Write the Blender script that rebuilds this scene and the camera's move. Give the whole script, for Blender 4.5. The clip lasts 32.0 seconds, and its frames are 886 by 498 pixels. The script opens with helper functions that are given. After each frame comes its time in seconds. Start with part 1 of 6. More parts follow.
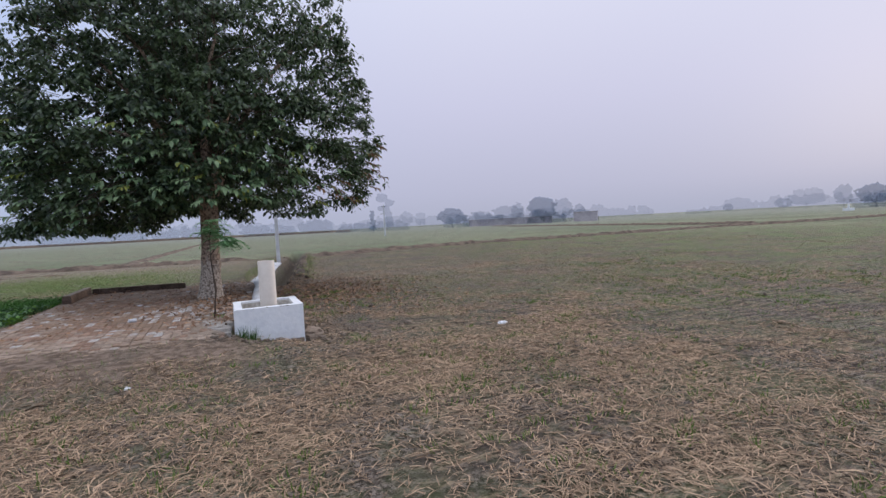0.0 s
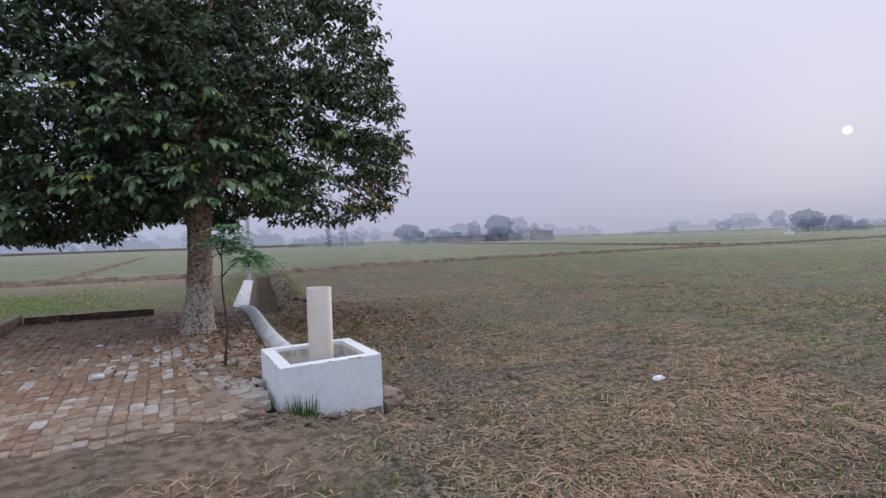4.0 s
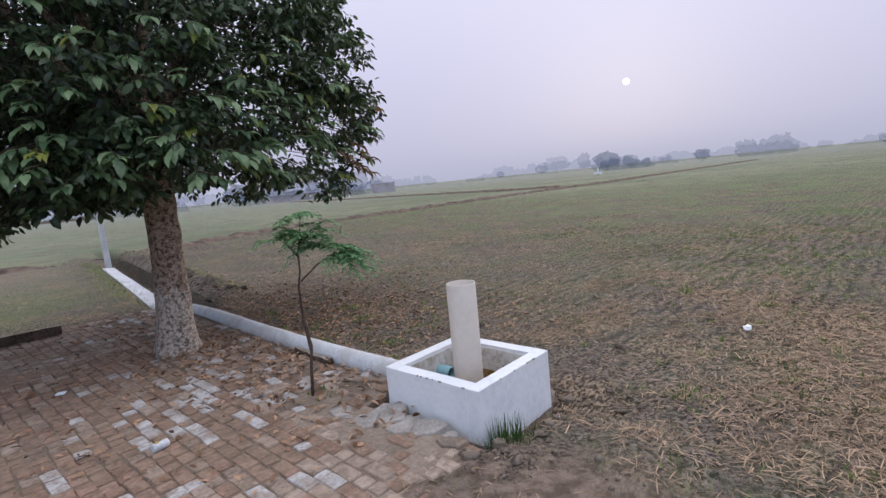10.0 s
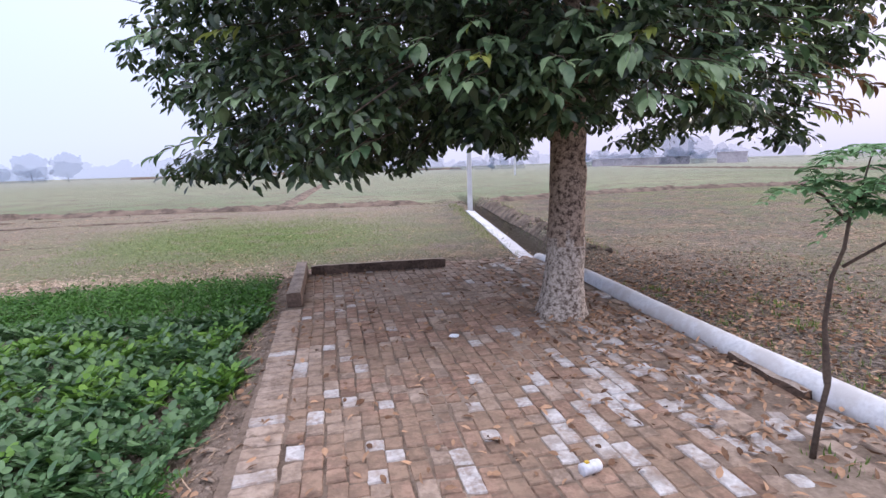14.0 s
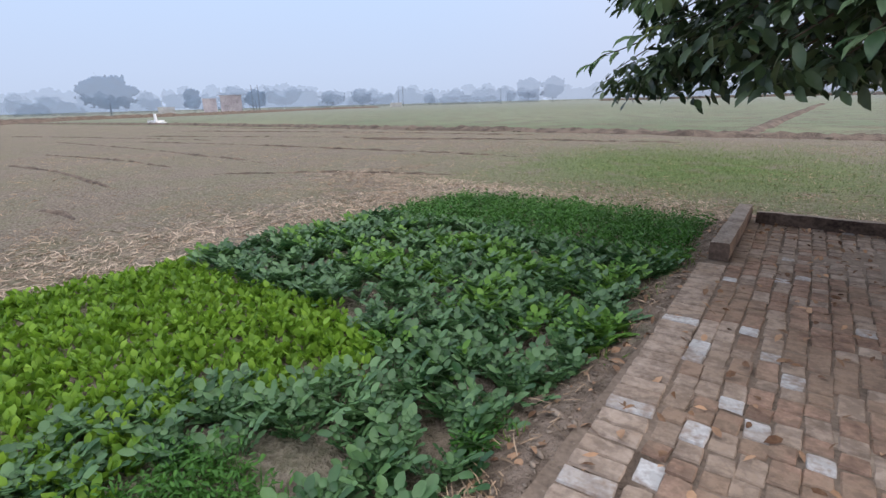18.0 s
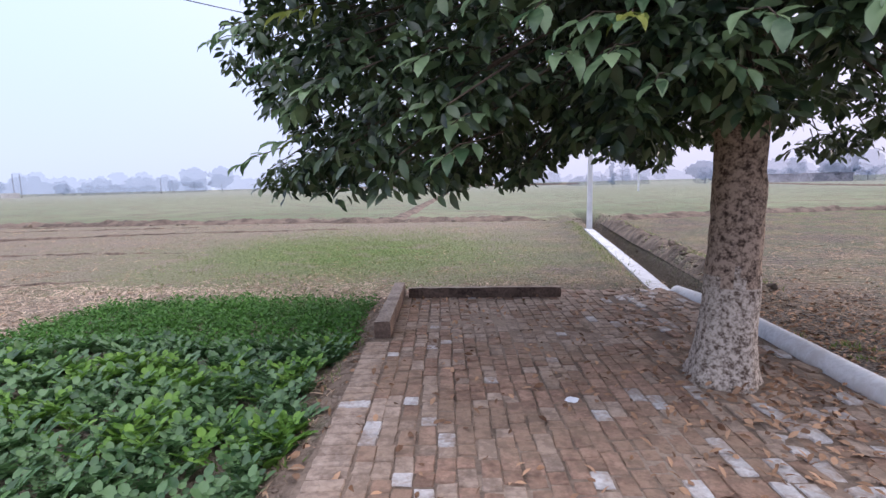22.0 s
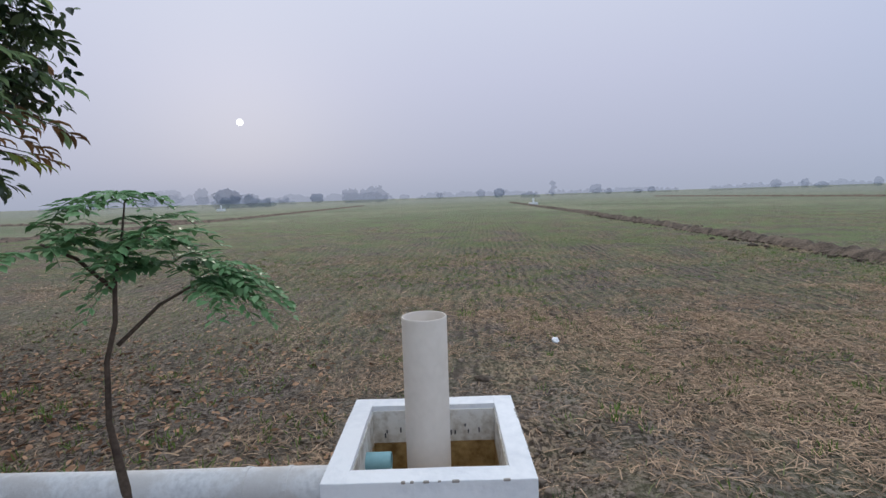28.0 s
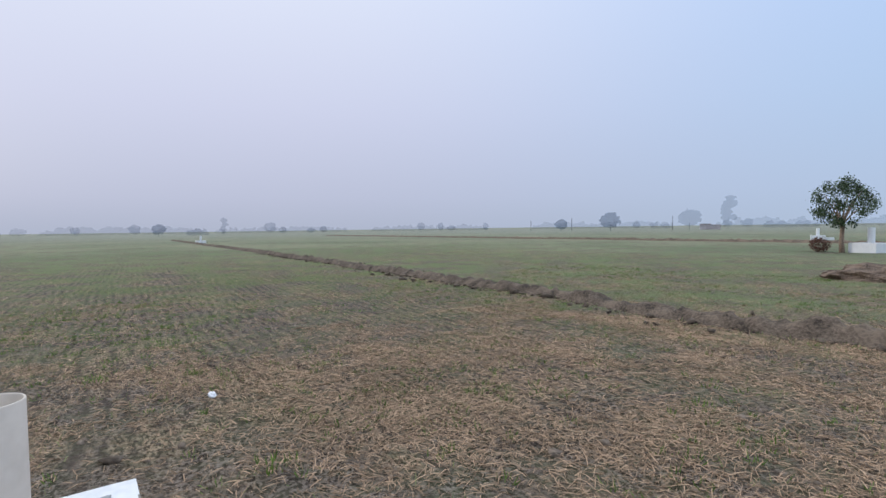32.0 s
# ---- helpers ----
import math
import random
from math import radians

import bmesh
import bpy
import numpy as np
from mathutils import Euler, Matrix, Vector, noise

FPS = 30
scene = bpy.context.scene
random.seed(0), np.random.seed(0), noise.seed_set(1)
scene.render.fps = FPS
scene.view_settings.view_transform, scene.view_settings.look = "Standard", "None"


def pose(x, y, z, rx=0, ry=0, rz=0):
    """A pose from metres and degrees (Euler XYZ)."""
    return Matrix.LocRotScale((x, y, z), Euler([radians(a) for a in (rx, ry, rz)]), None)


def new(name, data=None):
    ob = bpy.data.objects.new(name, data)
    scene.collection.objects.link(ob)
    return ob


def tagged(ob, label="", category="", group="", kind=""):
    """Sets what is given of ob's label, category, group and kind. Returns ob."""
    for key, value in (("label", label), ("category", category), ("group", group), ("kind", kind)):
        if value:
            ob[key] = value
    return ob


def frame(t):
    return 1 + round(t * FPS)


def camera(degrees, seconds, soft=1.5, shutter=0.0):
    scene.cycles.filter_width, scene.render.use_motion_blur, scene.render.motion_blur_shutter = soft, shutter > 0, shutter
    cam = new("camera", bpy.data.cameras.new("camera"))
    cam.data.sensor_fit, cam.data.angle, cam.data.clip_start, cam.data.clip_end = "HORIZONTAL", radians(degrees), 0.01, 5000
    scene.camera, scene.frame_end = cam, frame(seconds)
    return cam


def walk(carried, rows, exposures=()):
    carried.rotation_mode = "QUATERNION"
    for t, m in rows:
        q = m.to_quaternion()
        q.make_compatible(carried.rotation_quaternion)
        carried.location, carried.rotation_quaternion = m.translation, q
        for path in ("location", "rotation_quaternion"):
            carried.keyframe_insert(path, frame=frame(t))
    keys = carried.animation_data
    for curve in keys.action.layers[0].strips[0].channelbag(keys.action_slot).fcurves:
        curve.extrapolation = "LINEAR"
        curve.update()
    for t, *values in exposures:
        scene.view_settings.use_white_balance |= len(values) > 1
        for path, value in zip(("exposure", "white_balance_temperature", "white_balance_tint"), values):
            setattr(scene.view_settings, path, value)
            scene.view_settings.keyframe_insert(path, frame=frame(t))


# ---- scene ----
cam = camera(83.3, 32.0)
METRES, EYE, TILT, LEAN, TURN = 10.127, 1.59, -0.46, 1.055, -23.5
ROWS = [
    (0.0, 0.0, 0.0, 0.0, -0.08, -2.41, 1.88),
    (0.5, -0.027, 0.0307, 0.0016, -0.52, -2.05, 1.64),
    (1.0, -0.0508, 0.0575, 0.0008, -1.15, -1.55, 1.51),
    (1.5, -0.0759, 0.091, 0.0017, -1.8, -1.19, 1.39),
    (2.0, -0.1029, 0.1225, 0.0, -4.07, -0.66, 1.14),
    (2.5, -0.1255, 0.1509, 0.0005, -5.17, -0.56, 1.06),
    (4.5, -0.2141, 0.2694, 0.0008, -5.65, -0.67, 0.86),
    (5.0, -0.2391, 0.2888, 0.0006, -5.72, -1.0, 0.72),
    (5.5, -0.2659, 0.3013, -0.0001, -5.63, -1.33, 0.46),
    (6.0, -0.2884, 0.3148, -0.0018, -6.41, -1.69, 0.56),
    (6.5, -0.3107, 0.3285, -0.0011, -8.85, -2.21, 0.9),
    (7.0, -0.3383, 0.332, -0.0026, -13.16, -3.23, 1.08),
    (7.5, -0.3665, 0.332, 0.0159, -16.33, -6.06, 1.18),
    (8.0, -0.3742, 0.3348, 0.0319, -18.34, -6.76, 2.65),
    (8.5, -0.3878, 0.3491, 0.0363, -19.7, -6.63, 4.85),
    (9.0, -0.4034, 0.3626, 0.0376, -20.65, -6.91, 5.43),
    (9.5, -0.4237, 0.3731, 0.0376, -23.03, -6.94, 5.1),
    (10.0, -0.4371, 0.3855, 0.0364, -24.34, -6.88, 4.65),
    (10.5, -0.4469, 0.406, 0.0358, -24.62, -6.85, 4.46),
    (11.0, -0.4586, 0.4237, 0.0323, -24.68, -6.89, 3.81),
    (11.5, -0.4776, 0.4472, 0.0305, -22.88, -6.99, 2.23),
    (12.0, -0.4907, 0.4681, 0.0274, -17.16, -7.37, 1.14),
    (12.5, -0.4986, 0.4932, 0.0252, -9.83, -8.2, 0.59),
    (13.0, -0.5055, 0.5112, 0.0227, -2.7, -8.33, 0.13),
    (13.5, -0.5156, 0.5312, 0.0203, 3.91, -8.61, 0.47),
    (14.0, -0.5197, 0.5473, 0.0179, 11.75, -9.17, 0.75),
    (14.5, -0.5199, 0.5646, 0.0154, 20.25, -9.7, 0.47),
    (15.0, -0.5221, 0.5744, 0.0142, 26.21, -10.54, 0.07),
    (15.5, -0.5314, 0.5876, 0.0114, 32.44, -11.8, -0.48),
    (17.5, -0.5466, 0.6292, 0.0088, 57.79, -17.0, 0.4),
    (18.0, -0.551, 0.6274, 0.0082, 60.43, -17.09, 0.58),
    (18.5, -0.5548, 0.6254, 0.0082, 61.44, -16.69, 0.46),
    (19.0, -0.5563, 0.6252, 0.0107, 60.99, -14.61, 0.08),
    (19.5, -0.5552, 0.6255, 0.0126, 57.67, -11.66, -0.67),
    (20.0, -0.5538, 0.627, 0.0134, 53.25, -10.48, -1.19),
    (20.5, -0.5521, 0.63, 0.0141, 48.06, -9.74, -0.96),
    (21.0, -0.5494, 0.6348, 0.0147, 41.18, -8.92, -0.28),
    (21.5, -0.5461, 0.6385, 0.0154, 32.96, -8.06, 0.07),
    (22.0, -0.5434, 0.6405, 0.0157, 24.79, -7.43, 0.18),
    (22.5, -0.5414, 0.6429, 0.0159, 15.83, -7.09, 0.21),
    (23.0, -0.5378, 0.6449, 0.0162, 5.17, -6.52, -0.04),
    (23.5, -0.5347, 0.6449, 0.0162, -4.96, -5.82, -0.2),
    (24.0, -0.5337, 0.6427, 0.0159, -12.58, -5.51, -0.16),
    (24.5, -0.5271, 0.6425, 0.0154, -20.21, -5.62, 0.18),
    (25.0, -0.5145, 0.6421, 0.0158, -29.44, -5.63, 0.84),
    (25.5, -0.5056, 0.6394, 0.0155, -37.35, -5.48, 1.36),
    (26.0, -0.4978, 0.6359, 0.0152, -43.28, -5.44, 1.56),
    (26.5, -0.4956, 0.6336, 0.0151, -49.33, -5.52, 2.05),
    (28.5, -0.4984, 0.628, 0.0172, -71.33, -4.81, 1.49),
    (29.0, -0.4979, 0.6253, 0.0176, -76.14, -4.96, 1.17),
    (29.5, -0.4976, 0.6223, 0.0181, -81.01, -4.35, 0.92),
    (30.0, -0.4972, 0.6197, 0.0186, -85.83, -3.8, 0.93),
    (30.5, -0.4967, 0.617, 0.0186, -90.99, -3.36, 0.97),
    (31.0, -0.4963, 0.6154, 0.0188, -95.39, -2.99, 1.21),
    (31.5, -0.4958, 0.6141, 0.0190, -99.45, -2.25, 1.40),
    (32.0, -0.4886, 0.6126, 0.0192, -102.35, -1.45, 1.42),
]
EXPOSURES = [(0.0, -0.17, 6500, 10), (6.0, -0.15, 6500, 10), (9.0, -0.05, 6490, 11), (11.0, -0.05, 6450, 12), (12.0, 0.05, 6400, 12), (13.0, 0.43, 6450, 16), (14.0, 0.66, 6500, 19), (15.0, 0.64, 6500, 18), (16.5, 0.40, 6500, 13), (18.0, 0.24, 6650, 8), (19.0, 0.50, 6700, 7), (20.0, 0.70, 6300, 13), (20.5, 0.32, 6450, 13), (21.0, 0.22, 6450, 16), (22.0, 0.61, 6500, 18), (23.0, 0.90, 6500, 20), (24.0, 0.28, 6420, 19), (25.0, 0.22, 6450, 12), (26.0, 0.06, 6500, 10), (27.5, -0.20, 6450, 6), (29.0, -0.32, 6350, 3), (30.0, -0.27, 6380, 4), (31.0, -0.08, 6400, 6), (32.0, -0.08, 6400, 4)]
walk(cam, [(t, pose(0, 0, EYE, TILT, LEAN, TURN) @ pose(METRES * x, METRES * y, METRES * z, 90 + pitch, roll, yaw)) for t, x, y, z, yaw, pitch, roll in ROWS], EXPOSURES)


# ---- light ----
SUN_DIR = Vector((0.919, 0.366, 0.146)).normalized()
world = bpy.data.worlds.new("hazy_sky")
scene.world = world
world.use_nodes = True
wn, wl = world.node_tree.nodes, world.node_tree.links
wn.clear()
sky = wn.new("ShaderNodeTexSky")
sky.sky_type = "NISHITA"
sky.sun_disc = False
sky.sun_elevation = radians(8.4)
sky.sun_rotation = math.atan2(SUN_DIR.x, SUN_DIR.y)
sky.air_density, sky.dust_density, sky.ozone_density = 1.0, 6.0, 3.0
coord = wn.new("ShaderNodeTexCoord")
apart = wn.new("ShaderNodeSeparateXYZ")
wl.new(coord.outputs["Generated"], apart.inputs[0])
toward = wn.new("ShaderNodeVectorMath")
toward.operation = "DOT_PRODUCT"
toward.inputs[1].default_value = SUN_DIR
wl.new(coord.outputs["Generated"], toward.inputs[0])


def ramp_node(nodes, stops):
    r = nodes.new("ShaderNodeValToRGB")
    while len(r.color_ramp.elements) < len(stops):
        r.color_ramp.elements.new(0.5)
    for e, (p, c) in zip(r.color_ramp.elements, stops):
        e.position, e.color = p, (*c, 1)
    return r


def world_mix(fac, a, b):
    m = wn.new("ShaderNodeMix")
    m.data_type = "RGBA"
    for s, v in ((m.inputs[0], fac), (m.inputs[6], a), (m.inputs[7], b)):
        if isinstance(v, (int, float)):
            s.default_value = v
        else:
            wl.new(v, s)
    return m.outputs[2]


# haze by elevation on the sun's side and on the far side
sunny = ramp_node(wn, [(0.0, (0.51, 0.535, 0.69)), (0.06, (0.585, 0.60, 0.785)), (0.22, (0.72, 0.725, 0.94)), (0.45, (0.88, 0.90, 1.10)), (0.62, (1.20, 1.24, 1.42)), (1.0, (1.85, 1.92, 2.20))])
shady = ramp_node(wn, [(0.0, (0.50, 0.59, 0.79)), (0.06, (0.52, 0.625, 0.86)), (0.22, (0.53, 0.68, 0.98)), (0.45, (0.56, 0.73, 1.12)), (0.62, (1.08, 1.18, 1.38)), (1.0, (1.85, 1.92, 2.20))])
wl.new(apart.outputs[2], sunny.inputs[0])
wl.new(apart.outputs[2], shady.inputs[0])
side = wn.new("ShaderNodeMapRange")
side.inputs[1].default_value, side.inputs[2].default_value = -0.35, 0.85
side.interpolation_type = "SMOOTHSTEP"
wl.new(toward.outputs["Value"], side.inputs[0])
haze = world_mix(side.outputs[0], shady.outputs[0], sunny.outputs[0])
clear = wn.new("ShaderNodeBackground")
clear.inputs[1].default_value = 0.05
wl.new(sky.outputs[0], clear.inputs[0])
veil = wn.new("ShaderNodeBackground")
wl.new(haze, veil.inputs[0])
veil.inputs[1].default_value = 1.0
disc = wn.new("ShaderNodeBackground")
disc.inputs[0].default_value, disc.inputs[1].default_value = (1, 0.98, 0.95, 1), 3.5
thin = wn.new("ShaderNodeMixShader")
thin.inputs[0].default_value = 0.93
wl.new(clear.outputs[0], thin.inputs[1])
wl.new(veil.outputs[0], thin.inputs[2])
edge = wn.new("ShaderNodeMapRange")
edge.inputs[1].default_value, edge.inputs[2].default_value = math.cos(radians(0.36)), math.cos(radians(0.26))
wl.new(toward.outputs["Value"], edge.inputs[0])
full = wn.new("ShaderNodeMixShader")
wl.new(edge.outputs[0], full.inputs[0])
wl.new(thin.outputs[0], full.inputs[1])
wl.new(disc.outputs[0], full.inputs[2])
wout = wn.new("ShaderNodeOutputWorld")
wl.new(full.outputs[0], wout.inputs[0])

lamp = bpy.data.lights.new("sun", "SUN")
lamp.energy, lamp.angle, lamp.color = 1.1, radians(12), (1.0, 0.9, 0.8)
sun = new("sun", lamp)
sun.rotation_mode = "QUATERNION"
sun.rotation_quaternion = (-SUN_DIR).to_track_quat("-Z", "Y")


# ---- materials ----
def material(name, low, high, scale=3.0, fine=40.0, rough=0.9, bump=0.3, spread=(0.35, 0.65), island=0.0, per_object=0.0, through_light=0.0, gloss=0.3):
    """A surface of two colours mixed by coarse and fine noise, with relief; island and per_object vary its value piece by piece."""
    m = bpy.data.materials.new(name)
    m.use_nodes = True
    nodes, links = m.node_tree.nodes, m.node_tree.links
    bsdf = nodes["Principled BSDF"]
    bsdf.inputs["Roughness"].default_value = rough
    bsdf.inputs["Specular IOR Level"].default_value = gloss
    geo = nodes.new("ShaderNodeNewGeometry")
    coarse, grain = nodes.new("ShaderNodeTexNoise"), nodes.new("ShaderNodeTexNoise")
    coarse.inputs["Scale"].default_value, coarse.inputs["Detail"].default_value = scale, 5
    grain.inputs["Scale"].default_value, grain.inputs["Detail"].default_value = fine, 4
    for n in (coarse, grain):
        links.new(geo.outputs["Position"], n.inputs["Vector"])
    blend = nodes.new("ShaderNodeMath")
    blend.operation = "MULTIPLY_ADD"
    links.new(grain.outputs[0], blend.inputs[0])
    blend.inputs[1].default_value = 0.45
    half = nodes.new("ShaderNodeMath")
    half.operation = "MULTIPLY"
    half.inputs[1].default_value = 0.55
    links.new(coarse.outputs[0], half.inputs[0])
    links.new(half.outputs[0], blend.inputs[2])
    last = blend.outputs[0]
    for amount, node, socket in ((island, geo, "Random Per Island"), (per_object, None, "Random")):
        if amount:
            src = node or nodes.new("ShaderNodeObjectInfo")
            add = nodes.new("ShaderNodeMath")
            add.operation = "MULTIPLY_ADD"
            links.new(src.outputs[socket], add.inputs[0])
            add.inputs[1].default_value = amount
            links.new(last, add.inputs[2])
            shift = nodes.new("ShaderNodeMath")
            shift.operation = "SUBTRACT"
            links.new(add.outputs[0], shift.inputs[0])
            shift.inputs[1].default_value = amount / 2
            last = shift.outputs[0]
    r = ramp_node(nodes, [(spread[0], low), (spread[1], high)])
    links.new(last, r.inputs[0])
    links.new(r.outputs[0], bsdf.inputs["Base Color"])
    if bump:
        b = nodes.new("ShaderNodeBump")
        b.inputs["Strength"].default_value, b.inputs["Distance"].default_value = bump, 0.4 / fine
        links.new(grain.outputs[0], b.inputs["Height"])
        links.new(b.outputs[0], bsdf.inputs["Normal"])
    if through_light:
        tr = nodes.new("ShaderNodeBsdfTranslucent")
        links.new(r.outputs[0], tr.inputs[0])
        mix = nodes.new("ShaderNodeMixShader")
        mix.inputs[0].default_value = through_light
        links.new(bsdf.outputs[0], mix.inputs[1])
        links.new(tr.outputs[0], mix.inputs[2])
        links.new(mix.outputs[0], nodes["Material Output"].inputs[0])
    return m


def dusted(m, colour, amount, scale):
    """Lays an uneven film of dry dust over a surface."""
    nodes, links = m.node_tree.nodes, m.node_tree.links
    geo = nodes.new("ShaderNodeNewGeometry")
    n = nodes.new("ShaderNodeTexNoise")
    n.inputs["Scale"].default_value, n.inputs["Detail"].default_value, n.inputs["Roughness"].default_value = scale, 8, 0.65
    links.new(geo.outputs["Position"], n.inputs["Vector"])
    span = nodes.new("ShaderNodeMapRange")
    span.inputs[1].default_value, span.inputs[2].default_value, span.inputs[4].default_value = 0.42, 0.60, amount
    span.interpolation_type = "SMOOTHSTEP"
    links.new(n.outputs[0], span.inputs[0])
    mix = nodes.new("ShaderNodeMix")
    mix.data_type = "RGBA"
    mix.inputs[7].default_value = (*colour, 1)
    base = nodes["Principled BSDF"].inputs["Base Color"]
    links.new(base.links[0].from_socket, mix.inputs[6])
    links.new(span.outputs[0], mix.inputs[0])
    links.new(mix.outputs[2], base)
    return m


def hazed(name, colour, solid):
    """Foliage and walls hundreds of metres off: haze imitated by a tinted, partly see-through surface."""
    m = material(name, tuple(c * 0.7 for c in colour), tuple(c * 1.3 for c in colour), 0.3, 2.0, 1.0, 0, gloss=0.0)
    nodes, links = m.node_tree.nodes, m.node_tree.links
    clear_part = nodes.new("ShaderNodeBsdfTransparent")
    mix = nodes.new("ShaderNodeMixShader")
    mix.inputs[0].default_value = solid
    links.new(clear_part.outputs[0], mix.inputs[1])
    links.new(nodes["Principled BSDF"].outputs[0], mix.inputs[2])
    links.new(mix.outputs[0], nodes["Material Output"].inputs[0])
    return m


DUST = (0.305, 0.213, 0.148)
GRIME = (0.085, 0.060, 0.045)
M_BRICK = dusted(dusted(material("brick", (0.195, 0.117, 0.081), (0.42, 0.27, 0.195), 7, 34, 0.95, 1.0, (0.33, 0.67), per_object=0.2), DUST, 0.8, 2.0), GRIME, 0.38, 13.0)
M_BRICK_REST = dusted(dusted(material("brick_joined", (0.195, 0.117, 0.081), (0.42, 0.27, 0.195), 7, 34, 0.95, 1.0, (0.33, 0.67), island=0.2), DUST, 0.8, 2.0), GRIME, 0.38, 13.0)
M_BRICK_PALE = dusted(dusted(material("brick_whitewashed", (0.32, 0.255, 0.22), (0.62, 0.60, 0.585), 7, 34, 0.95, 0.6, (0.37, 0.54)), DUST, 0.55, 4.0), GRIME, 0.28, 14.0)
M_BRICK_DUSTY = dusted(dusted(material("brick_dusty", (0.225, 0.16, 0.118), (0.46, 0.355, 0.28), 8, 34, 0.95, 1.0, (0.33, 0.66), island=0.2, per_object=0.2), DUST, 0.6, 2.0), GRIME, 0.38, 13.0)
M_BED = material("dusty_earth", (0.175, 0.130, 0.098), (0.36, 0.28, 0.215), 2.5, 35, 1.0, 0.6)
M_JOINT = material("joint_earth", (0.115, 0.085, 0.063), (0.27, 0.20, 0.152), 4, 40, 1.0, 0.6)
M_WHITE = material("whitewash", (0.68, 0.69, 0.72), (0.83, 0.83, 0.84), 2, 18, 0.85, 0.2, (0.25, 0.55))
M_PIPE_LIMED = dusted(material("limed_pipe", (0.48, 0.48, 0.49), (0.72, 0.72, 0.73), 3, 30, 0.85, 0.25, (0.25, 0.5)), (0.36, 0.30, 0.25), 0.4, 3.0)
M_SLAB = material("muted_cement_slab", (0.34, 0.34, 0.36), (0.55, 0.55, 0.57), 3, 30, 0.9, 0.25, (0.3, 0.55))
M_BANK_DARK = material("dark_dug_soil", (0.040, 0.031, 0.024), (0.18, 0.138, 0.105), 2.5, 22, 1.0, 0.9, (0.38, 0.6))
M_INNER = material("stained_cement", (0.38, 0.33, 0.26), (0.70, 0.68, 0.64), 3, 25, 0.9, 0.3, (0.36, 0.55))
M_RUST = material("rust_water_stain", (0.18, 0.105, 0.035), (0.44, 0.30, 0.13), 4, 25, 0.8, 0.3, (0.36, 0.6))
M_PIPE = material("cream_pipe", (0.61, 0.535, 0.465), (0.69, 0.612, 0.54), 3, 20, 0.55, 0.05, (0.3, 0.6), gloss=0.4)
M_TEAL = material("teal_pipe", (0.20, 0.38, 0.42), (0.28, 0.48, 0.52), 4, 30, 0.6, 0.1)
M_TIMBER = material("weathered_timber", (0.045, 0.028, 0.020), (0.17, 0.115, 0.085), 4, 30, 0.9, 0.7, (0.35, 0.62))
M_TIMBER_TOP = material("pale_timber_top", (0.20, 0.15, 0.12), (0.42, 0.345, 0.285), 5, 40, 0.95, 0.6)
M_BARK = material("bark", (0.055, 0.034, 0.025), (0.41, 0.30, 0.225), 20, 55, 1.0, 1.0, (0.38, 0.57))
M_BARK_DUSTED = material("lime_dusted_bark", (0.10, 0.068, 0.05), (0.53, 0.445, 0.37), 24, 60, 1.0, 1.0, (0.39, 0.57))
M_TWIG = material("twig", (0.05, 0.035, 0.028), (0.13, 0.095, 0.07), 10, 60, 0.9, 0.4)
M_LEAF = material("tree_leaf", (0.013, 0.029, 0.014), (0.115, 0.17, 0.074), 1.2, 9, 0.36, 0, (0.22, 0.8), island=0.6, through_light=0.22, gloss=0.5)
M_LEAF_YOUNG = material("young_leaf", (0.16, 0.22, 0.04), (0.36, 0.38, 0.09), 3, 12, 0.45, 0, (0.2, 0.8), island=0.5, per_object=0.5, through_light=0.4, gloss=0.4)
# Lighter than tree_leaf: brightness of the near sprays is put into their colour.
M_LEAF_NEAR = material("near_leaf", (0.06, 0.125, 0.055), (0.33, 0.46, 0.24), 3, 12, 0.40, 0, (0.2, 0.8), per_object=0.7, through_light=0.4, gloss=0.5)
M_DRY = material("dry_leaf", (0.11, 0.055, 0.030), (0.54, 0.325, 0.195), 6, 40, 0.9, 0, (0.1, 0.9), island=0.8)
M_STRAW = material("straw", (0.13, 0.088, 0.058), (0.60, 0.415, 0.27), 0.8, 12, 0.85, 0, (0.1, 0.9), island=0.7)
M_STRAW_PALE = material("pale_straw", (0.20, 0.145, 0.105), (0.74, 0.57, 0.42), 0.8, 12, 0.85, 0, (0.1, 0.9), island=0.7)
M_GRASS = material("grass", (0.10, 0.145, 0.04), (0.30, 0.34, 0.14), 0.8, 12, 0.7, 0, (0.1, 0.9), island=0.7, through_light=0.2)
M_SPINACH = material("spinach_leaf", (0.075, 0.17, 0.015), (0.29, 0.47, 0.05), 1.5, 14, 0.5, 0, (0.1, 0.9), island=0.6, through_light=0.25)
M_RADISH = material("radish_leaf", (0.022, 0.080, 0.022), (0.15, 0.275, 0.10), 1.5, 14, 0.45, 0, (0.2, 0.8), island=0.5, through_light=0.2, gloss=0.5)
M_RADISH_YOUNG = material("bright_radish_leaf", (0.07, 0.18, 0.022), (0.21, 0.38, 0.07), 1.5, 14, 0.55, 0, (0.1, 0.9), island=0.6, through_light=0.25)
M_FEATHER = material("feathery_leaf", (0.03, 0.10, 0.015), (0.10, 0.25, 0.04), 1.5, 14, 0.6, 0, (0.1, 0.9), island=0.6, through_light=0.2)
M_SAPLING = material("sapling_leaf", (0.065, 0.17, 0.06), (0.24, 0.40, 0.19), 3, 20, 0.5, 0, (0.1, 0.9), island=0.6, through_light=0.25)
